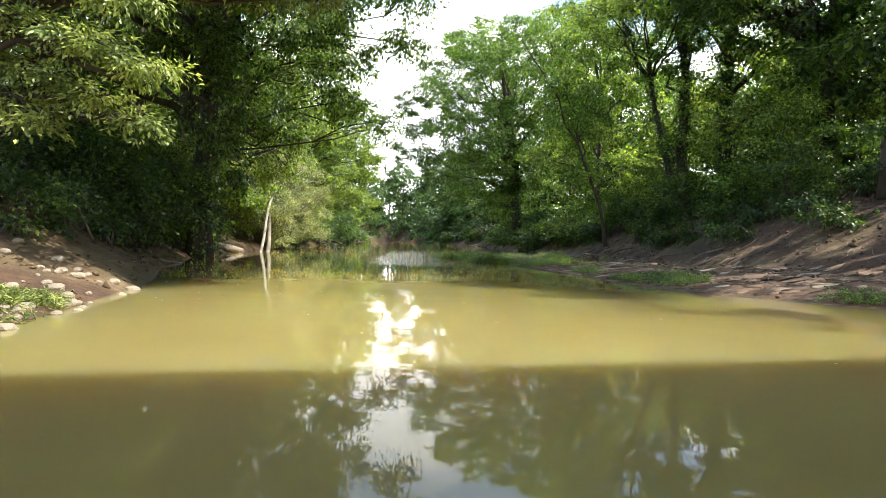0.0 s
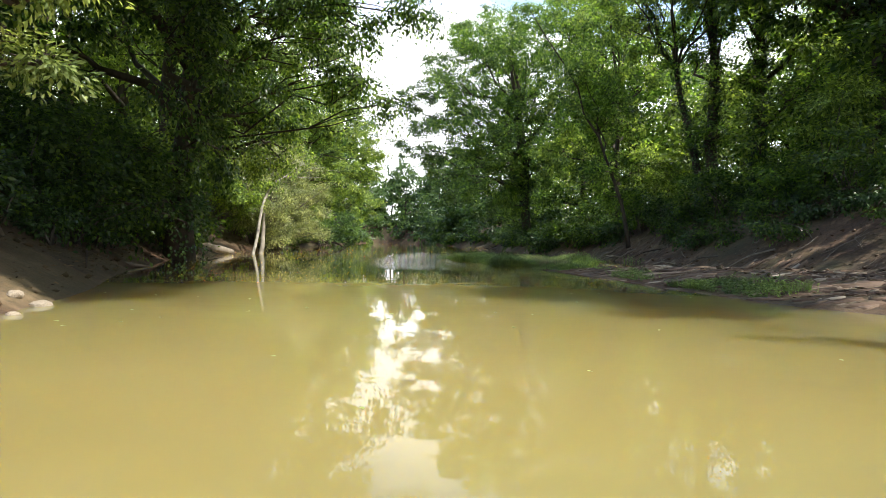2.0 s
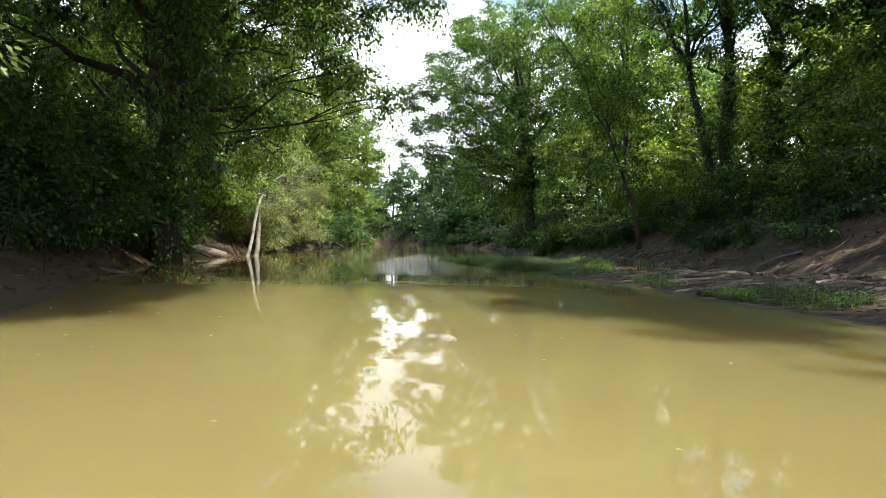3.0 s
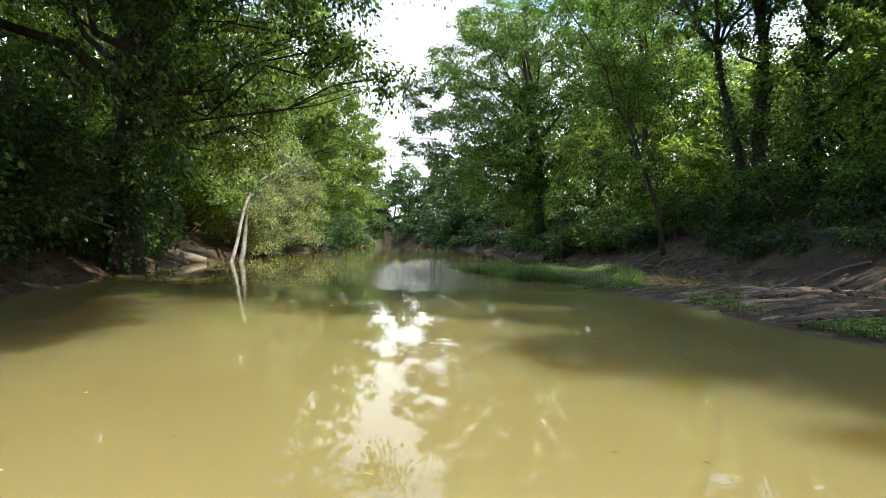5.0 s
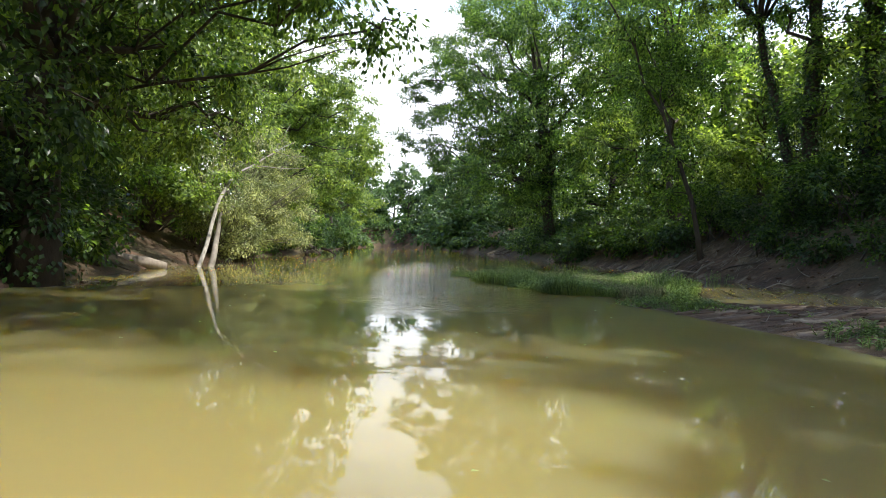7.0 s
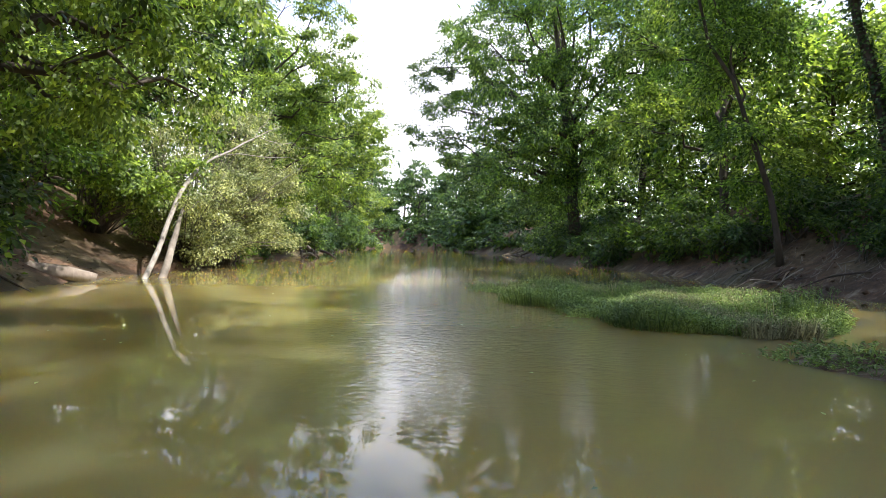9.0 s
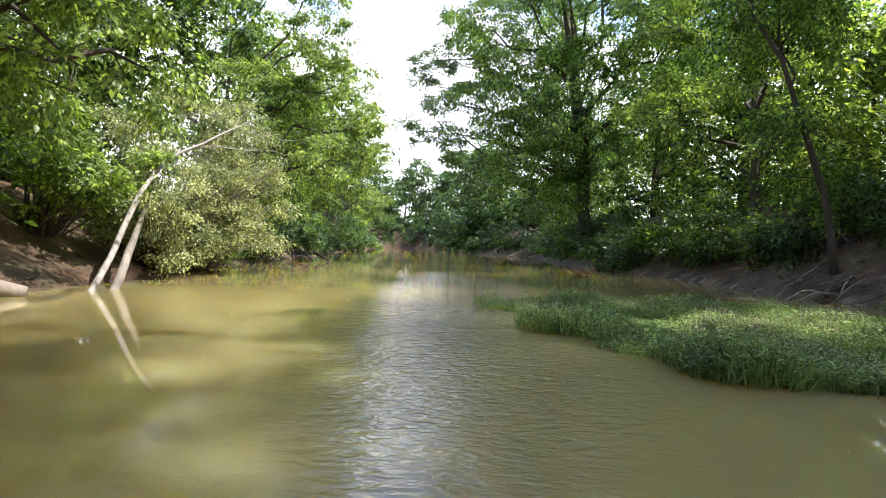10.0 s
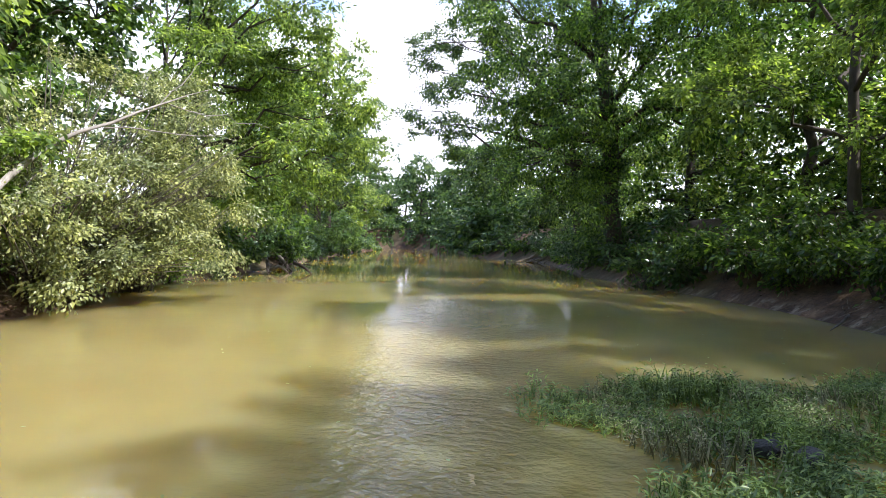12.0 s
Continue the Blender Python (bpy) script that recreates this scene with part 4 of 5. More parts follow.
# the light thicket round the leaning trunks
def bough_lobes(foot, boughs, seed):
    """Leafy pads strung along arching boughs, thicker at their ends: an open, ragged crown."""
    r = np.random.default_rng(seed)
    out = []
    for ex, ey, ez, n in boughs:
        for k in range(n):
            f = 0.35 + 0.65 * (k + r.uniform(0, 0.8)) / n
            w = r.uniform(0.42, 0.8) * (1.15 - 0.35 * f)
            out.append((ex * f + r.normal(0, 0.3), ey * f + r.normal(0, 0.3), foot + (ez - foot) * math.sin(1.45 * f) - 0.25 * f * f + r.normal(0, 0.22), w, w * 1.15, w * r.uniform(0.35, 0.6)))
    return out


shrub(-11.2, 31.2, bough_lobes(0.4, ((1.5, -3.1, 2.3, 5), (2.2, -2.2, 2.8, 4), (2.0, -1.4, 1.0, 4), (2.8, 0.8, 1.1, 4), (2.9, 2.8, 1.2, 4), (0.4, -1.8, 1.6, 4), (3.2, 2.0, 3.0, 5), (2.4, 3.6, 5.0, 6), (2.7, 1.6, 3.8, 6), (2.2, -0.6, 3.2, 5), (0.6, -1.2, 4.2, 5), (0.3, 1.6, 6.0, 6), (1.4, 0.2, 1.6, 4), (1.9, 4.6, 3.6, 5), (1.0, 2.6, 5.6, 5), (-0.8, -0.8, 5.0, 5), (1.9, 2.4, 2.2, 4)), 3), 62000, 0.078, "willow", "pale green open thicket round the leaning trunks", 0.27, 0.7, 0.36)
shrub(-11.8, 34.8, bough_lobes(0.4, ((2.6, 0.2, 3.4, 6), (2.2, 1.8, 2.6, 5), (1.6, -0.6, 5.2, 6), (0.6, 1.4, 6.2, 5), (2.6, -1.6, 4.6, 5), (1.4, 3.0, 4.0, 5), (1.6, -1.4, 1.8, 4)), 4), 26000, 0.095, "willow", "pale green bush hanging over the bank", 0.27, 0.7, 0.36)
shrub(-12.4, 28.4, bough_lobes(0.6, ((2.6, -0.4, 2.4, 5), (1.6, -1.6, 3.4, 5), (0.4, 0.4, 5.0, 5), (2.4, 1.0, 3.2, 5), (1.0, -0.6, 6.4, 5)), 6), 14000, 0.125, "lime", "green bush behind the leaning trunks, coloured as sunlit", 0.3, 0.6, 0.38)
for x, y, w, h, k, n in ((-12.4, 22.6, 1.3, 2.4, "lime", 7000), (-7.2, 12.2, 1.1, 1.8, "deep", 7000), (-7.9, 14.4, 1.3, 1.9, "deep", 7000), (-10.9, 21.6, 1.2, 1.3, "deep", 5500), (-11.6, 23.4, 1.1, 1.2, "deep", 5000), (-10.2, 19.8, 1.1, 1.2, "deep", 5000), (-8.6, 11.2, 1.3, 1.6, "deep", 5500), (-12.6, 26, 1.6, 2.2, "maple", 7000), (-10.8, 18.5, 1.3, 1.8, "deep", 6000), (-8.9, 12.6, 1.4, 1.7, "deep", 6500), (-10.0, 15.2, 1.6, 2.2, "deep", 6500), (-14.8, 44, 1.6, 2.0, "maple", 5000), (-15.4, 51, 1.8, 2.2, "deep", 5000), (-17.4, 65, 2.0, 2.0, "deep", 4000),
                        (9.4, 23.8, 1.1, 1.5, "maple", 8000), (10.6, 21.5, 1.6, 1.6, "deep", 8000), (11.8, 19.0, 1.5, 1.5, "deep", 7000), (11.0, 23.0, 1.4, 3.4, "lime", 8000), (12.2, 23.9, 1.5, 3.2, "lime", 7000), (8.9, 26.6, 1.4, 1.4, "deep", 7000), (8.4, 29.2, 1.3, 1.3, "deep", 6500), (8.4, 33.0, 1.6, 1.6, "deep", 7000), (6.9, 36.2, 1.6, 1.3, "deep", 7000), (5.8, 39.6, 1.7, 1.5, "deep", 7000), (4.2, 43.0, 1.4, 1.2, "deep", 5000),
                        (4.0, 50.5, 1.8, 1.6, "deep", 5000), (3.9, 57, 1.8, 1.8, "maple", 4000), (3.0, 67, 2, 1.6, "deep", 3500), (13.5, 16.5, 1.6, 1.6, "deep", 5000), (14, 12, 1.8, 1.8, "deep", 5000)):
    x += 1.3 * (x > 8 and y < 30)
    g = float(ground_height(x, y))
    r = np.random.default_rng(int(abs(x * 31 + y * 17)))
    shrub(x, y, [(r.uniform(-0.6, 0.6), r.uniform(-0.6, 0.6), g + h * f, w * r.uniform(0.7, 1), w * r.uniform(0.8, 1.1), h * 0.42) for f in (0.45, 0.7, 1.0)], int(n * (0.9 if x < 0 and y < 17 else 0.52)), 0.09 if x < 0 and y < 17 else 0.125, k)


for side, xs, ys, out in ((1, RIGHT_X, RIGHT_Y, 1.6), (1, RIGHT_X, RIGHT_Y, 0.55), (-1, LEFT_X, LEFT_Y, 1.5), (-1, LEFT_X, LEFT_Y, 0.6)):
    for y in np.arange(31.3 if side > 0 else 13.0, 116 if out > 1 else 104, 2.6 if side > 0 else 2.2):
        r = np.random.default_rng(int(y * 10) + (7 if side > 0 else 0) + int(out * 100))
        x = float(np.interp(y, ys, xs)) + side * (out + r.uniform(-0.4, 0.9))
        yy = y + r.uniform(-0.7, 0.7)
        if side < 0 and 24 < yy < 29.5:
            continue
        if side < 0 and out < 1 and 22 < yy < 37:
            continue
        g = float(ground_height(x, yy))
        w, h = (r.uniform(0.9, 1.4), r.uniform(0.8, 1.6)) if out > 1 else (r.uniform(0.6, 1.1), r.uniform(0.5, 1.0))
        shrub(x, yy, [(r.uniform(-0.5, 0.5) - side * 0.4 * f, r.uniform(-0.6, 0.6), g + h * f, w * r.uniform(0.7, 1), w * r.uniform(0.8, 1.2), h * 0.42) for f in (0.35, 0.7, 1.0)],
              ((3200 if yy < 17 else 2000) if yy < 38 else 950) if yy < 72 else 420, ((0.09 if yy < 17 else 0.135) if yy < 38 else 0.2) if yy < 72 else 0.32, ("deep", "maple" if side < 0 else "ivy", "deep", "ivy")[int(r.integers(4))], "dark leafy brush hanging down the earth bank")

for k in range(26):
    r = np.random.default_rng(700 + k)
    y = 17.5 + 0.52 * k + r.uniform(-0.3, 0.3)
    x = float(np.interp(y, RIGHT_Y, RIGHT_X)) + (1.5 + 1.4 * (k % 3) * 0.6) + r.uniform(-0.3, 0.5) + (0.9 if y < 20 else 0)
    g = float(ground_height(x, y))
    w, h = r.uniform(0.45, 0.8), r.uniform(0.35, 0.75)
    shrub(x, y, [(r.uniform(-0.4, 0.4), r.uniform(-0.4, 0.4), g + h * f, w * r.uniform(0.7, 1), w * r.uniform(0.8, 1.2), h * 0.45) for f in (0.4, 0.9)], 1500, 0.1, ("deep", "ivy")[k % 2], "low dark brush on the shaded bank slope", reach=0.3)
for k in range(22):
    r = np.random.default_rng(800 + k)
    y = 7.6 + 0.36 * k + r.uniform(-0.2, 0.2)
    x = float(np.interp(y, LEFT_Y, LEFT_X)) - 1.3 - 0.8 * (k % 3) + r.uniform(-0.3, 0.3)
    g = float(ground_height(x, y))
    w, h = r.uniform(0.35, 0.7), r.uniform(0.3, 0.7)
    shrub(x, y, [(r.uniform(-0.3, 0.3), r.uniform(-0.3, 0.3), g + h * f, w * r.uniform(0.7, 1), w * r.uniform(0.8, 1.2), h * 0.45) for f in (0.4, 0.9)], 1300, 0.075, ("deep", "ivy")[k % 2], "low dark brush under the overhanging trees", reach=0.3)

# ---- weeds standing in the shallows, and along the shores ----
def weed_bed(name, spots, height, leaves_each, leaf, material, label, category="weeds", slim=0.16, spread=0.5):
    n = len(spots)
    z = np.maximum(ground_height(spots[:, 0], spots[:, 1]), -0.05)
    h = height * rng.uniform(0.5, 1.25, n) * (0.85 + 1.1 * bumps(spots[:, 0], spots[:, 1], 2.6, 31))
    h = np.maximum(h, 0.3 * height)
    tilt = rng.normal(0, 0.28, (n, 2))
    foot = np.column_stack([spots, z - 0.02])
    s = rng.uniform(0.25, 1.0, (n, leaves_each))
    at = foot[:, None] + np.stack([tilt[:, :1] * s * h[:, None], tilt[:, 1:] * s * h[:, None], s * h[:, None]], -1)
    a = rng.uniform(0, 6.28, (n, leaves_each))
    way = unit(np.stack([np.cos(a), np.sin(a), rng.uniform(-0.25, 1.0, a.shape)], -1))
    up = unit(rng.normal(0, 0.3, way.shape) + np.array([0, 0, 1.0]))
    ln = (leaf * rng.uniform(0.6, 1.3, a.shape)).ravel()
    v1, t1 = blades(at.reshape(-1, 3), way.reshape(-1, 3), up.reshape(-1, 3), ln, ln * slim)
    stem_way = unit(np.column_stack([tilt, np.ones(n)]))
    v2, t2 = blades(foot, stem_way, unit(rng.normal(0, 1, (n, 3))), h, 0.006, 0.0)
    me = mesh_from(name, np.vstack([v1, v2]), np.vstack([t1, t2 + len(v1)]), material)
    return tagged(new(name, me), label, category, kind="stuff")


def scatter(y0, y1, inner, outer, n, clump=0.0, seed=1):
    """n places between two lines x = inner(y) and x = outer(y)."""
    r = np.random.default_rng(seed)
    y = r.uniform(y0, y1, n * 3)
    lo, hi = inner(y), outer(y)
    x = lo + (hi - lo) * r.random(n * 3)
    keep = (hi > lo) & (bumps(x, y, 2.6, seed) + r.uniform(-0.25, 0.25, n * 3) > clump)
    return np.column_stack([x, y])[keep][:n]


bar_line = lambda y: np.interp(y, BAR_Y, BAR_X)
in_line = lambda y: bar_line(y) - np.interp(y, [17, 22, 25, 27], [0.1, 0.1, 0.5, 0.4])
out_line = lambda y: bar_line(y) + np.interp(y, [19.5, 20, 21, 22, 25, 27], [0.9, 1.9, 3.2, 4.2, 5.2, 5.4])
island = scatter(20.2, 27.4, in_line, out_line, 14000, -0.22, 11)
thin = bumps(island[:, 0], island[:, 1], 3.4, 77) + np.random.default_rng(8).uniform(-0.12, 0.12, len(island))
island = island[thin > np.interp(island[:, 1] - 0.35 * island[:, 0], [23.5, 25.2, 26.6], [-0.6, -0.12, 0.12])]
inner = island[:, 0] - in_line(island[:, 1])
island = island[inner > 0.30 + 0.75 * bumps(island[:, 0], island[:, 1], 3.0, 78) + np.random.default_rng(9).normal(0, 0.12, len(island))]
weed_bed("water_weeds", island, 0.25, 8, 0.066, LEAF["weed"], "dense bed of green smartweed standing in the shallows", slim=0.13)
tops = scatter(20.0, 26.6, lambda y: in_line(y) + 1.1, out_line, 4200, 0.08, 17)
weed_bed("flowering_weeds", tops, 0.29, 7, 0.038, LEAF["seed"], "pale seeding tops of weeds among the green bed", slim=0.16)
edge = scatter(8.5, 19.0, lambda y: bar_line(y) - 0.1, lambda y: bar_line(y) + 0.7, 1300, 0.1, 12)
weed_bed("shore_weeds", edge, 0.14, 7, 0.055, LEAF["weed"], "low green weeds along the edge of the silt bar")
left_line = lambda y: np.interp(y, LEFT_Y, LEFT_X)
near = scatter(2.5, 5.9, lambda y: left_line(y) - 1.7, lambda y: left_line(y) - 0.05, 2800, -0.1, 13)
weed_bed("shore_grass", near, 0.13, 7, 0.075, LEAF["reed"], "pale sunlit grass on the stony shore", "grass", 0.10)


# light reed-coloured grass put in for the bright sunlit spot on the slope
glade = scatter(56.5, 60.0, lambda y: 3.6 + 0 * y, lambda y: 5.6 + 0 * y, 700, -0.4, 19)
weed_bed("bank_grass", glade, 0.4, 6, 0.3, LEAF["reed"], "yellow-green grass in place of a sunlit mossy slope", "grass", 0.12)


# ---- wood and stones along the water ----
def limb(name, pts, radii, bark, label, category="driftwood", group="", sides=8, offshoots=0):
    """A fallen or dead limb along pts with a few broken side twigs."""
    pts = np.array(pts, float)
    base = pts[0]
    s, fine = np.linspace(0, 1, len(pts)), np.linspace(0, 1, 4 * len(pts))
    p = np.stack([np.interp(fine, s, pts[:, i]) for i in range(3)], -1) - base
    p[1:-1] = (p[:-2] + 2 * p[1:-1] + p[2:]) / 4 + rng.normal(0, 0.06 * max(radii), (len(p) - 2, 3))
    root = empty(name, *base)
    r = np.interp(fine, s, radii)
    part("stem", mesh_from("stem", *joined([tube(p, r, sides, 0.1)]), BARK[bark], smooth=True), root)
    for _ in range(offshoots):
        k = rng.integers(2, len(p) - 1)
        e = p[k] + unit(rng.normal(0, 1, 3) + np.array([0, 0, 0.5])) * rng.uniform(0.3, 0.9) * min(1.0, 8 * max(radii))
        part("twig", mesh_from("twig", *joined([tube(curve_points(p[k], e, 5, 0.03, 0.03), np.linspace(r[k] * 0.4, 0.005, 5), 5)]), BARK[bark], smooth=True), root)
    return tagged(root, label, category, group)


limb("fallen_log", [(-11.6, 23.3, 0.55), (-10.8, 23.8, 0.36), (-10.1, 24.35, 0.2), (-9.5, 24.8, 0.05)], [0.2, 0.19, 0.18, 0.12], "drift", "pale weathered log lying from the bank into the water", "log", offshoots=2)
limb("dead_sapling", [(-11.3, 23.8, 0.5), (-11.25, 23.85, 1.2), (-11.35, 23.8, 1.8), (-11.2, 23.9, 2.4)], [0.05, 0.045, 0.035, 0.02], "pale", "thin pale dead sapling beside the log", "sapling", offshoots=3)
limb("dead_branch", [(-8.1, 14.2, 0.75), (-7.7, 14.15, 0.42), (-7.4, 14.2, 0.12), (-6.6, 14.5, 0.0)], [0.05, 0.07, 0.06, 0.03], "drift", "bleached dead branch dipping into the river", "branch", offshoots=3)
limb("dead_branch", [(-9.2, 12.6, 1.9), (-8.0, 13.6, 1.5), (-6.9, 14.6, 1.35), (-6.2, 15.2, 1.0)], [0.06, 0.05, 0.04, 0.02], "wet", "long dark fallen branch against the bank", "branch", offshoots=4)
for k in range(7):
    a = rng.uniform(0.2, 1.3)
    x, y = -12.9 + rng.uniform(0, 1.6), 44.5 + rng.uniform(-1.5, 3.0)
    ln = rng.uniform(0.9, 2.4)
    limb("snag", [(x, y, 0.55 * rng.random() + 0.1), (x + ln * 0.5 * math.cos(a), y - ln * 0.5 * math.sin(a), 0.3), (x + ln * math.cos(a), y - ln * math.sin(a), 0.02)], [0.09, 0.07, 0.03], ("wet", "wet", "drift")[k % 3], "tangled driftwood snag at the foot of the bank", group="driftwood snags", offshoots=2)
for k in range(12):
    a = rng.uniform(-0.6, 0.9)
    x, y = 0.8 + rng.uniform(-3.0, 1.6), 69.5 + rng.uniform(-2.5, 2.0)
    ln = rng.uniform(1.5, 3.8)
    limb("snag", [(x + ln * math.cos(a), y, 0.3 + ln * 0.35), (x + 0.4 * ln * math.cos(a), y - 0.3, 0.35), (x, y - 0.6, 0.02)], [0.10, 0.08, 0.04], ("drift", "wet", "drift")[k % 3], "washed-up dead branches heaped on the shore", group="driftwood snags", offshoots=2)
for k in range(16):
    x, y = 6.9 + rng.uniform(-0.5, 0.7), 30.3 + rng.uniform(-1.0, 1.1)
    z = float(ground_height(x, y))
    e = (x - rng.uniform(0.5, 1.2), y - rng.uniform(0.2, 0.9))
    zz = max(float(ground_height(*e)), 0.0)
    limb("exposed_root", [(x, y, z + 0.08), ((x + e[0]) / 2, (y + e[1]) / 2, (z + zz) / 2 + 0.1 + 0.1 * rng.random()), (*e, zz + 0.01)], [0.03, 0.022, 0.008], ("drift", "wet", "grey")[k % 3], "washed-out tree roots on the eroded bank", "root", "exposed roots", 6)
for k, (x, y) in enumerate(((7.6, 24.6), (8.4, 22.6), (7.9, 27.4), (9.2, 20.4), (6.0, 33.6), (4.6, 38.5), (-8.4, 19.5), (-9.6, 22.4), (-6.4, 12.2))):
    s_ = 1 if x < 0 else -1
    z = float(ground_height(x, y))
    x2, y2 = x + s_ * rng.uniform(0.6, 1.3), y + rng.uniform(-1.4, 1.4)
    limb("fallen_twig", [(x, y, z + 0.06), ((x + x2) / 2, (y + y2) / 2, (z + float(ground_height(x2, y2))) / 2 + 0.18), (x2, y2, max(float(ground_height(x2, y2)), 0) + 0.03)], [0.03, 0.025, 0.008], ("drift", "grey", "wet")[k % 3], "bare fallen twig on the muddy slope", "twig", "fallen twigs", 5, 2)


def stone_mesh(seed):
    r = np.random.default_rng(seed)
    bm = bmesh.new()
    bmesh.ops.create_icosphere(bm, subdivisions=2, radius=1.0)
    for v in bm.verts:
        d = v.co.normalized()
        v.co *= 1 + 0.22 * noise.noise(d * 1.4 + Vector((seed, 0, 0))) + 0.10 * noise.noise(d * 3.5 + Vector((0, seed, 0)))
        v.co.z *= 0.62
    me = bpy.data.meshes.new("stone")
    bm.to_mesh(me)
    me.materials.append(STONE)
    return me


STONES = [stone_mesh(k) for k in range(6)]
for k in range(70):
    y = rng.uniform(4.2, 7.8)
    x = float(np.interp(y, LEFT_Y, LEFT_X)) - rng.uniform(-0.15, 1.1) - 0.5 * (rng.random() ** 3)
    ob = new("stone", STONES[k % 6])
    r = 0.025 + 0.07 * rng.random() ** 2
    ob.location, ob.scale = (x, y, max(float(ground_height(x, y)), -0.02) + 0.2 * r), (r, r * rng.uniform(0.7, 1.2), r)
    ob.rotation_euler = (0, 0, rng.uniform(0, 6.28))
    tagged(ob, "rounded buff stone on the low gravelly shore", "stone", "shore stones")
for x, y, r in ((0.55, 24.75, 0.17), (0.82, 24.65, 0.13), (0.72, 25.0, 0.10)):
    me = STONES[int(x * 10) % 6].copy()
    me.materials.clear()
    me.materials.append(DARK_STONE)
    ob = new("dark_stone", me)
    ob.location, ob.scale, ob.rotation_euler = (x, y, 0.07), (r, r * 0.8, r * 0.75), (0.1, 0.2, x * 5)
    tagged(ob, "wet black stone among the water weeds", "stone", "dark stones")


def fallen_leaves():
    n = 130
    at = np.column_stack([rng.uniform(-6, 5, n), rng.uniform(4, 34, n), np.full(n, 0.004)])
    keep = ground_height(at[:, 0], at[:, 1]) < -0.1
    at = at[keep]
    a = rng.uniform(0, 6.28, len(at))
    way = np.stack([np.cos(a), np.sin(a), 0.02 + 0 * a], -1)
    me = mesh_from("floating_leaves", *blades(at, way, np.tile([0, 0, 1.0], (len(at), 1)), 0.05 * rng.uniform(0.6, 1.4, len(at)), 0.014, 0.1), LEAF["reed"])
    tagged(new("floating_leaves", me), "scattered yellow-green leaves drifting on the water", "leaves", kind="stuff")


fallen_leaves()


def litter():
    """Dead leaves and chips of bark over the bar and the banks."""
    r = np.random.default_rng(5)
    n = 36000
    y = r.uniform(5, 44, n)
    right = r.random(n) < 0.62
    x = np.where(right, np.interp(y, RIGHT_Y, RIGHT_X) + r.uniform(-5.5, 5, n), np.interp(y, LEFT_Y, LEFT_X) - r.uniform(0, 5, n))
    z = ground_height(x, y)
    keep = (z > 0.02) & (bumps(x, y, 1.7, 41) + r.uniform(-0.4, 0.4, n) > 0.0)
    x, y, z = x[keep], y[keep], z[keep]
    a = r.uniform(0, 6.28, len(x))
    at = np.column_stack([x, y, z + 0.008])
    way = np.stack([np.cos(a), np.sin(a), r.uniform(-0.1, 0.3, len(a))], -1)
    ln = r.uniform(0.03, 0.10, len(a))
    up = unit(r.normal(0, 0.35, at.shape) + np.array([0, 0, 1.0]))
    me = mesh_from("leaf_litter", *blades(at, unit(way), up, ln, ln * 0.25), LEAF["litter"])
    tagged(new("leaf_litter", me), "dead brown leaves and bark chips strewn over the mud", "leaf litter", kind="stuff")


litter()


def mud_plates():
    """Cracked plates of dried silt lying in low ledges over the bar."""
    r = np.random.default_rng(61)
    vs, qs, ts, at = [], [], [], 0
    n = 1900
    y = r.uniform(7.5, 20.5, n)
    lo, hi = np.interp(y, BAR_Y, BAR_X), np.interp(y, RIGHT_Y, RIGHT_X)
    x = lo + (hi - lo + 0.6) * r.random(n)
    z = ground_height(x, y)
    keep = (z > 0.015) & (bumps(x, y, 1.5, 63) + r.uniform(-0.2, 0.2, n) > -0.05)
    for x0, y0, z0 in zip(x[keep], y[keep], z[keep]):
        k = int(r.integers(5, 8))
        a = np.sort(r.uniform(0, 6.28, k))
        rad = (0.05 + 0.17 * r.random() ** 2) * r.uniform(0.6, 1.3, k)
        px, py = x0 + 2.1 * rad * np.cos(a), y0 + 0.75 * rad * np.sin(a)
        gz = np.maximum(ground_height(px, py), 0.0)
        h = 0.006 + 0.022 * r.random()
        top = np.column_stack([x0 + (px - x0) * 0.93, y0 + (py - y0) * 0.93, gz + h])
        low = np.column_stack([px, py, gz - 0.03])
        i = np.arange(k)
        vs += [low, top, np.array([[x0, y0, max(z0, 0.0) + h * 1.1]])]
        qs.append(np.column_stack([i, (i + 1) % k, k + (i + 1) % k, k + i]) + at)
        ts.append(np.column_stack([k + i, k + (i + 1) % k, np.full(k, 2 * k)]) + at)
        at += 2 * k + 1
    me = mesh_from("mud_plates", np.vstack(vs), [np.vstack(qs), np.vstack(ts)], PLATE)
    tagged(new("mud_plates", me), "cracked plates of pale dried mud on the bar", "mud", kind="stuff")


mud_plates()


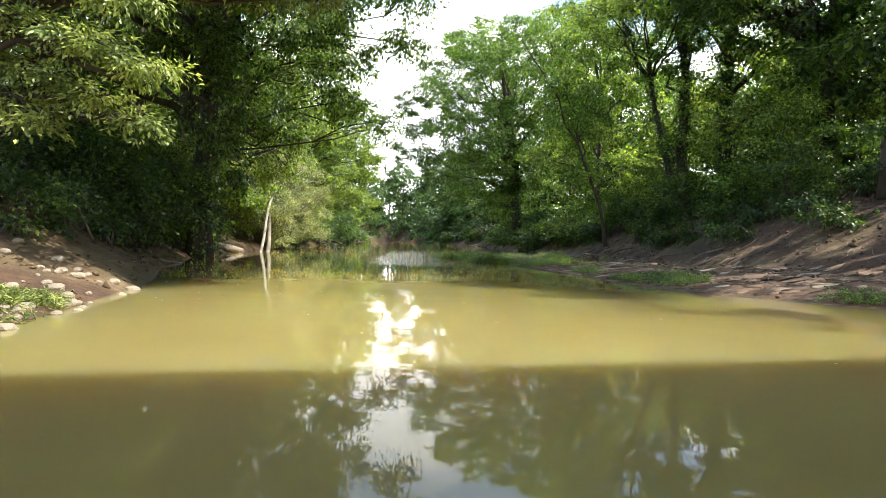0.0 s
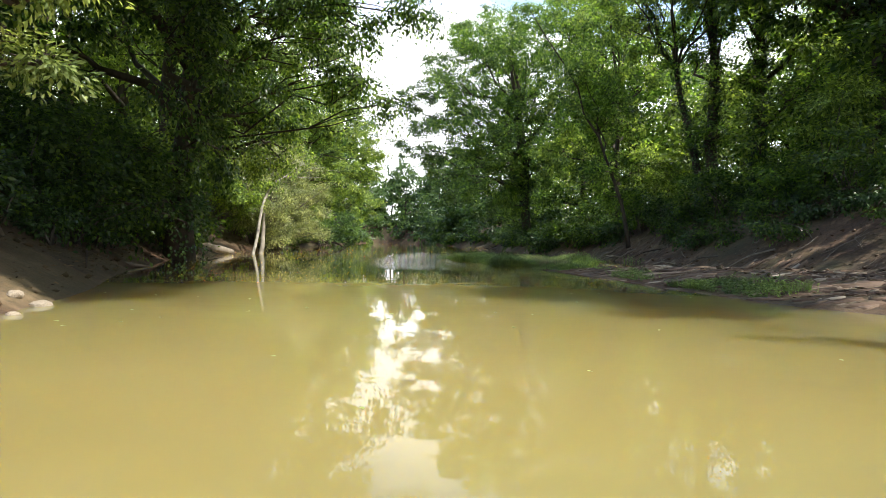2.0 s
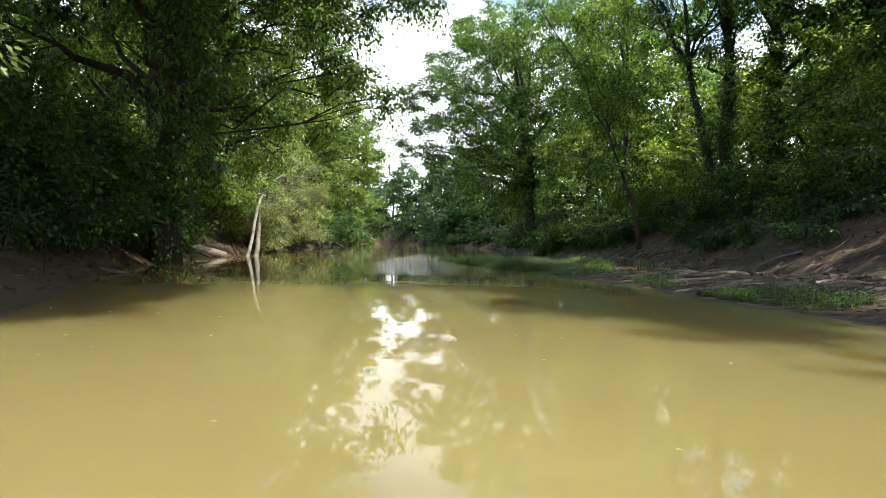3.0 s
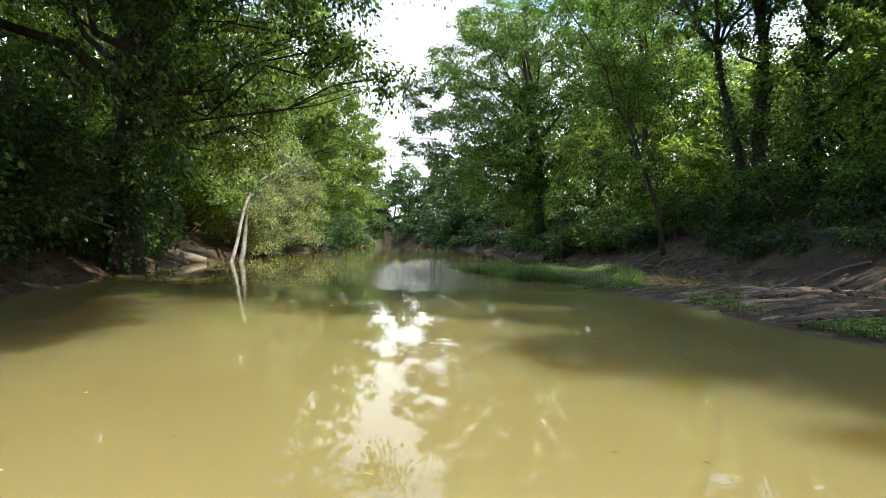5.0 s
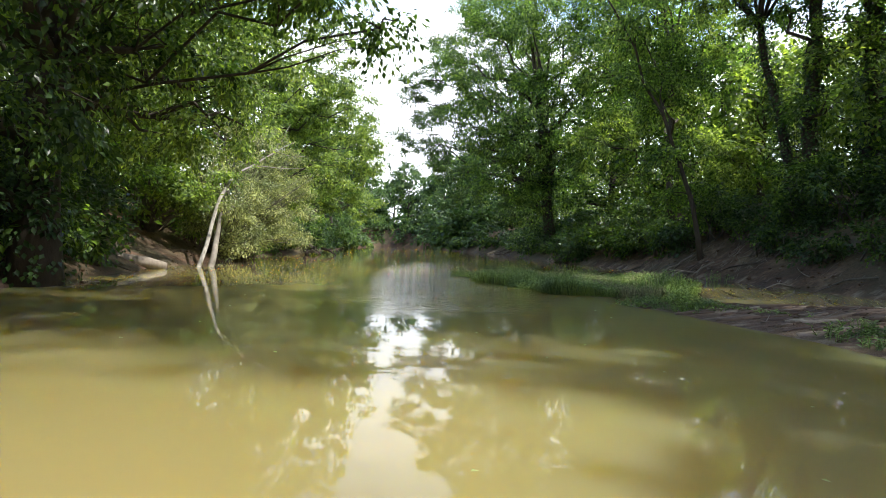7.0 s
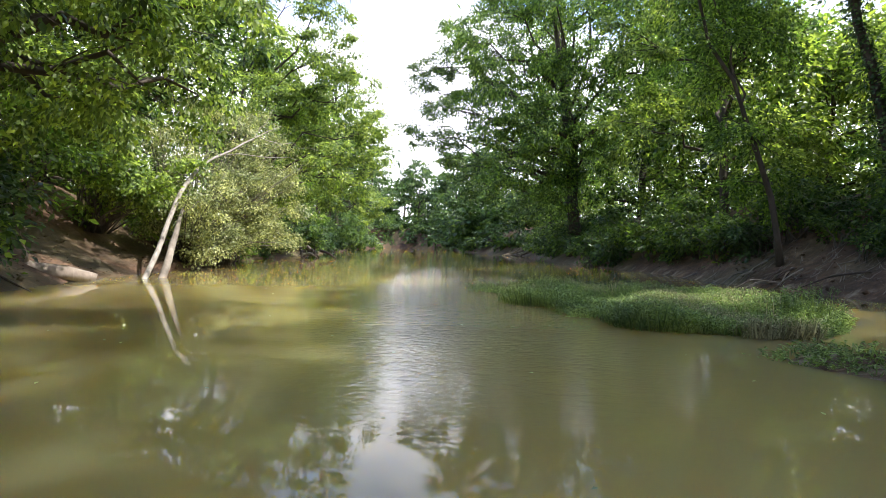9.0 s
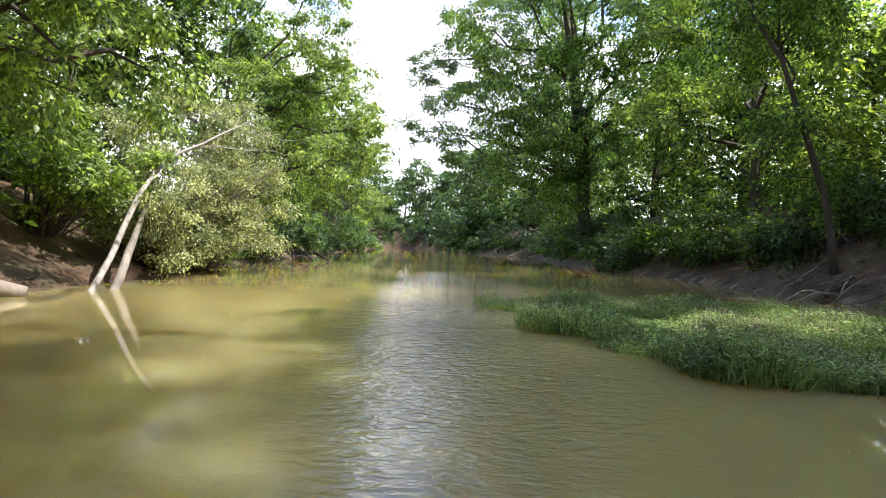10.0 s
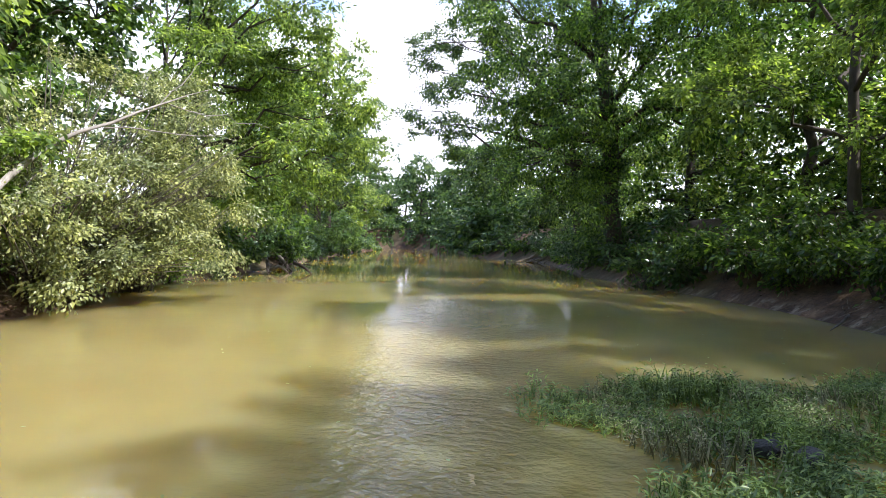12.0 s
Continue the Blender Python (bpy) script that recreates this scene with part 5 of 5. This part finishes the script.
def drift_sticks():
    """Sticks and root scraps left by floods along the bar and the foot of the right bank."""
    r = np.random.default_rng(21)
    pieces = []
    while len(pieces) < 420:
        y = r.uniform(8, 34)
        x = r.uniform(float(np.interp(y, BAR_Y, BAR_X)), float(np.interp(y, RIGHT_Y, RIGHT_X)) + 1.6) if y < 27 else float(np.interp(y, RIGHT_Y, RIGHT_X)) + r.uniform(0, 1.4)
        z = float(ground_height(x, y))
        if z < 0.01:
            continue
        ln, a = 0.15 + 0.9 * r.random() ** 2.5, r.normal(0.15, 0.7)
        e = np.array([x + ln * math.cos(a), y + ln * math.sin(a), 0.0])
        e[2] = max(float(ground_height(e[0], e[1])), 0.0) + 0.01 + 0.08 * r.random()
        pieces.append(tube(curve_points(np.array([x, y, z + 0.01]), e, 4, -0.03, 0.02), np.linspace(0.006 + 0.014 * r.random(), 0.004, 4), 4))
    me = mesh_from("drift_sticks", *joined(pieces), BARK["drift"])
    tagged(new("drift_sticks", me), "bleached sticks and root scraps strewn along the silt", "sticks", kind="stuff")


drift_sticks()


for k in range(14):
    a = rng.uniform(-0.9, 0.9) + (math.pi if k % 2 else 0)
    x, y = 13.2 + rng.uniform(-1.1, 1.1), 20.4 + rng.uniform(-0.9, 0.9)
    z, ln = float(ground_height(x, y)), rng.uniform(0.8, 1.9)
    x2, y2 = x + ln * math.cos(a), y + 0.6 * ln * math.sin(a)
    z2 = float(ground_height(x2, y2)) + rng.uniform(0.1, 0.8)
    limb("dead_branch", [(x, y, z + 0.05 + 0.03 * k), ((x + x2) / 2, (y + y2) / 2, (z + z2) / 2 + 0.15 + 0.02 * k), (x2, y2, z2)], [0.06, 0.045, 0.015], ("wet", "grey", "drift", "wet")[k % 4], "dead brown branch in a heap on the bank top", "branch", "heaped dead branches", 6, 2)


def earth_clods():
    """Clods and small stones rolled down the bare slope and along the foot of both banks."""
    r = np.random.default_rng(33)
    base = np.array([(1, 0, 0), (-1, 0, 0), (0, 1, 0), (0, -1, 0), (0, 0, 1), (0, 0, -1)], float)
    tri = np.array([(0, 2, 4), (2, 1, 4), (1, 3, 4), (3, 0, 4), (2, 0, 5), (1, 2, 5), (3, 1, 5), (0, 3, 5)])
    vs, fs = [], []
    n = 2600
    y = r.uniform(7, 34, n)
    right = r.random(n) < 0.75
    x = np.where(right, np.interp(y, RIGHT_Y, RIGHT_X) + r.uniform(-3.5, 4.5, n), np.interp(y, LEFT_Y, LEFT_X) - r.uniform(0, 2.5, n))
    z = ground_height(x, y)
    size = 0.015 + 0.07 * r.random(n) ** 3
    for k in np.nonzero(z > 0.02)[0]:
        v = base * size[k] * r.uniform(0.6, 1.4, (6, 3)) * np.array([1, 1, 0.7]) + r.normal(0, 0.15 * size[k], (6, 3))
        fs.append(tri + 6 * len(vs))
        vs.append(v + np.array([x[k], y[k], z[k] + 0.2 * size[k]]))
    me = mesh_from("earth_clods", np.vstack(vs), np.vstack(fs), SOIL)
    tagged(new("earth_clods", me), "brown earth clods scattered over the eroded bank", "clods", kind="stuff")


earth_clods()
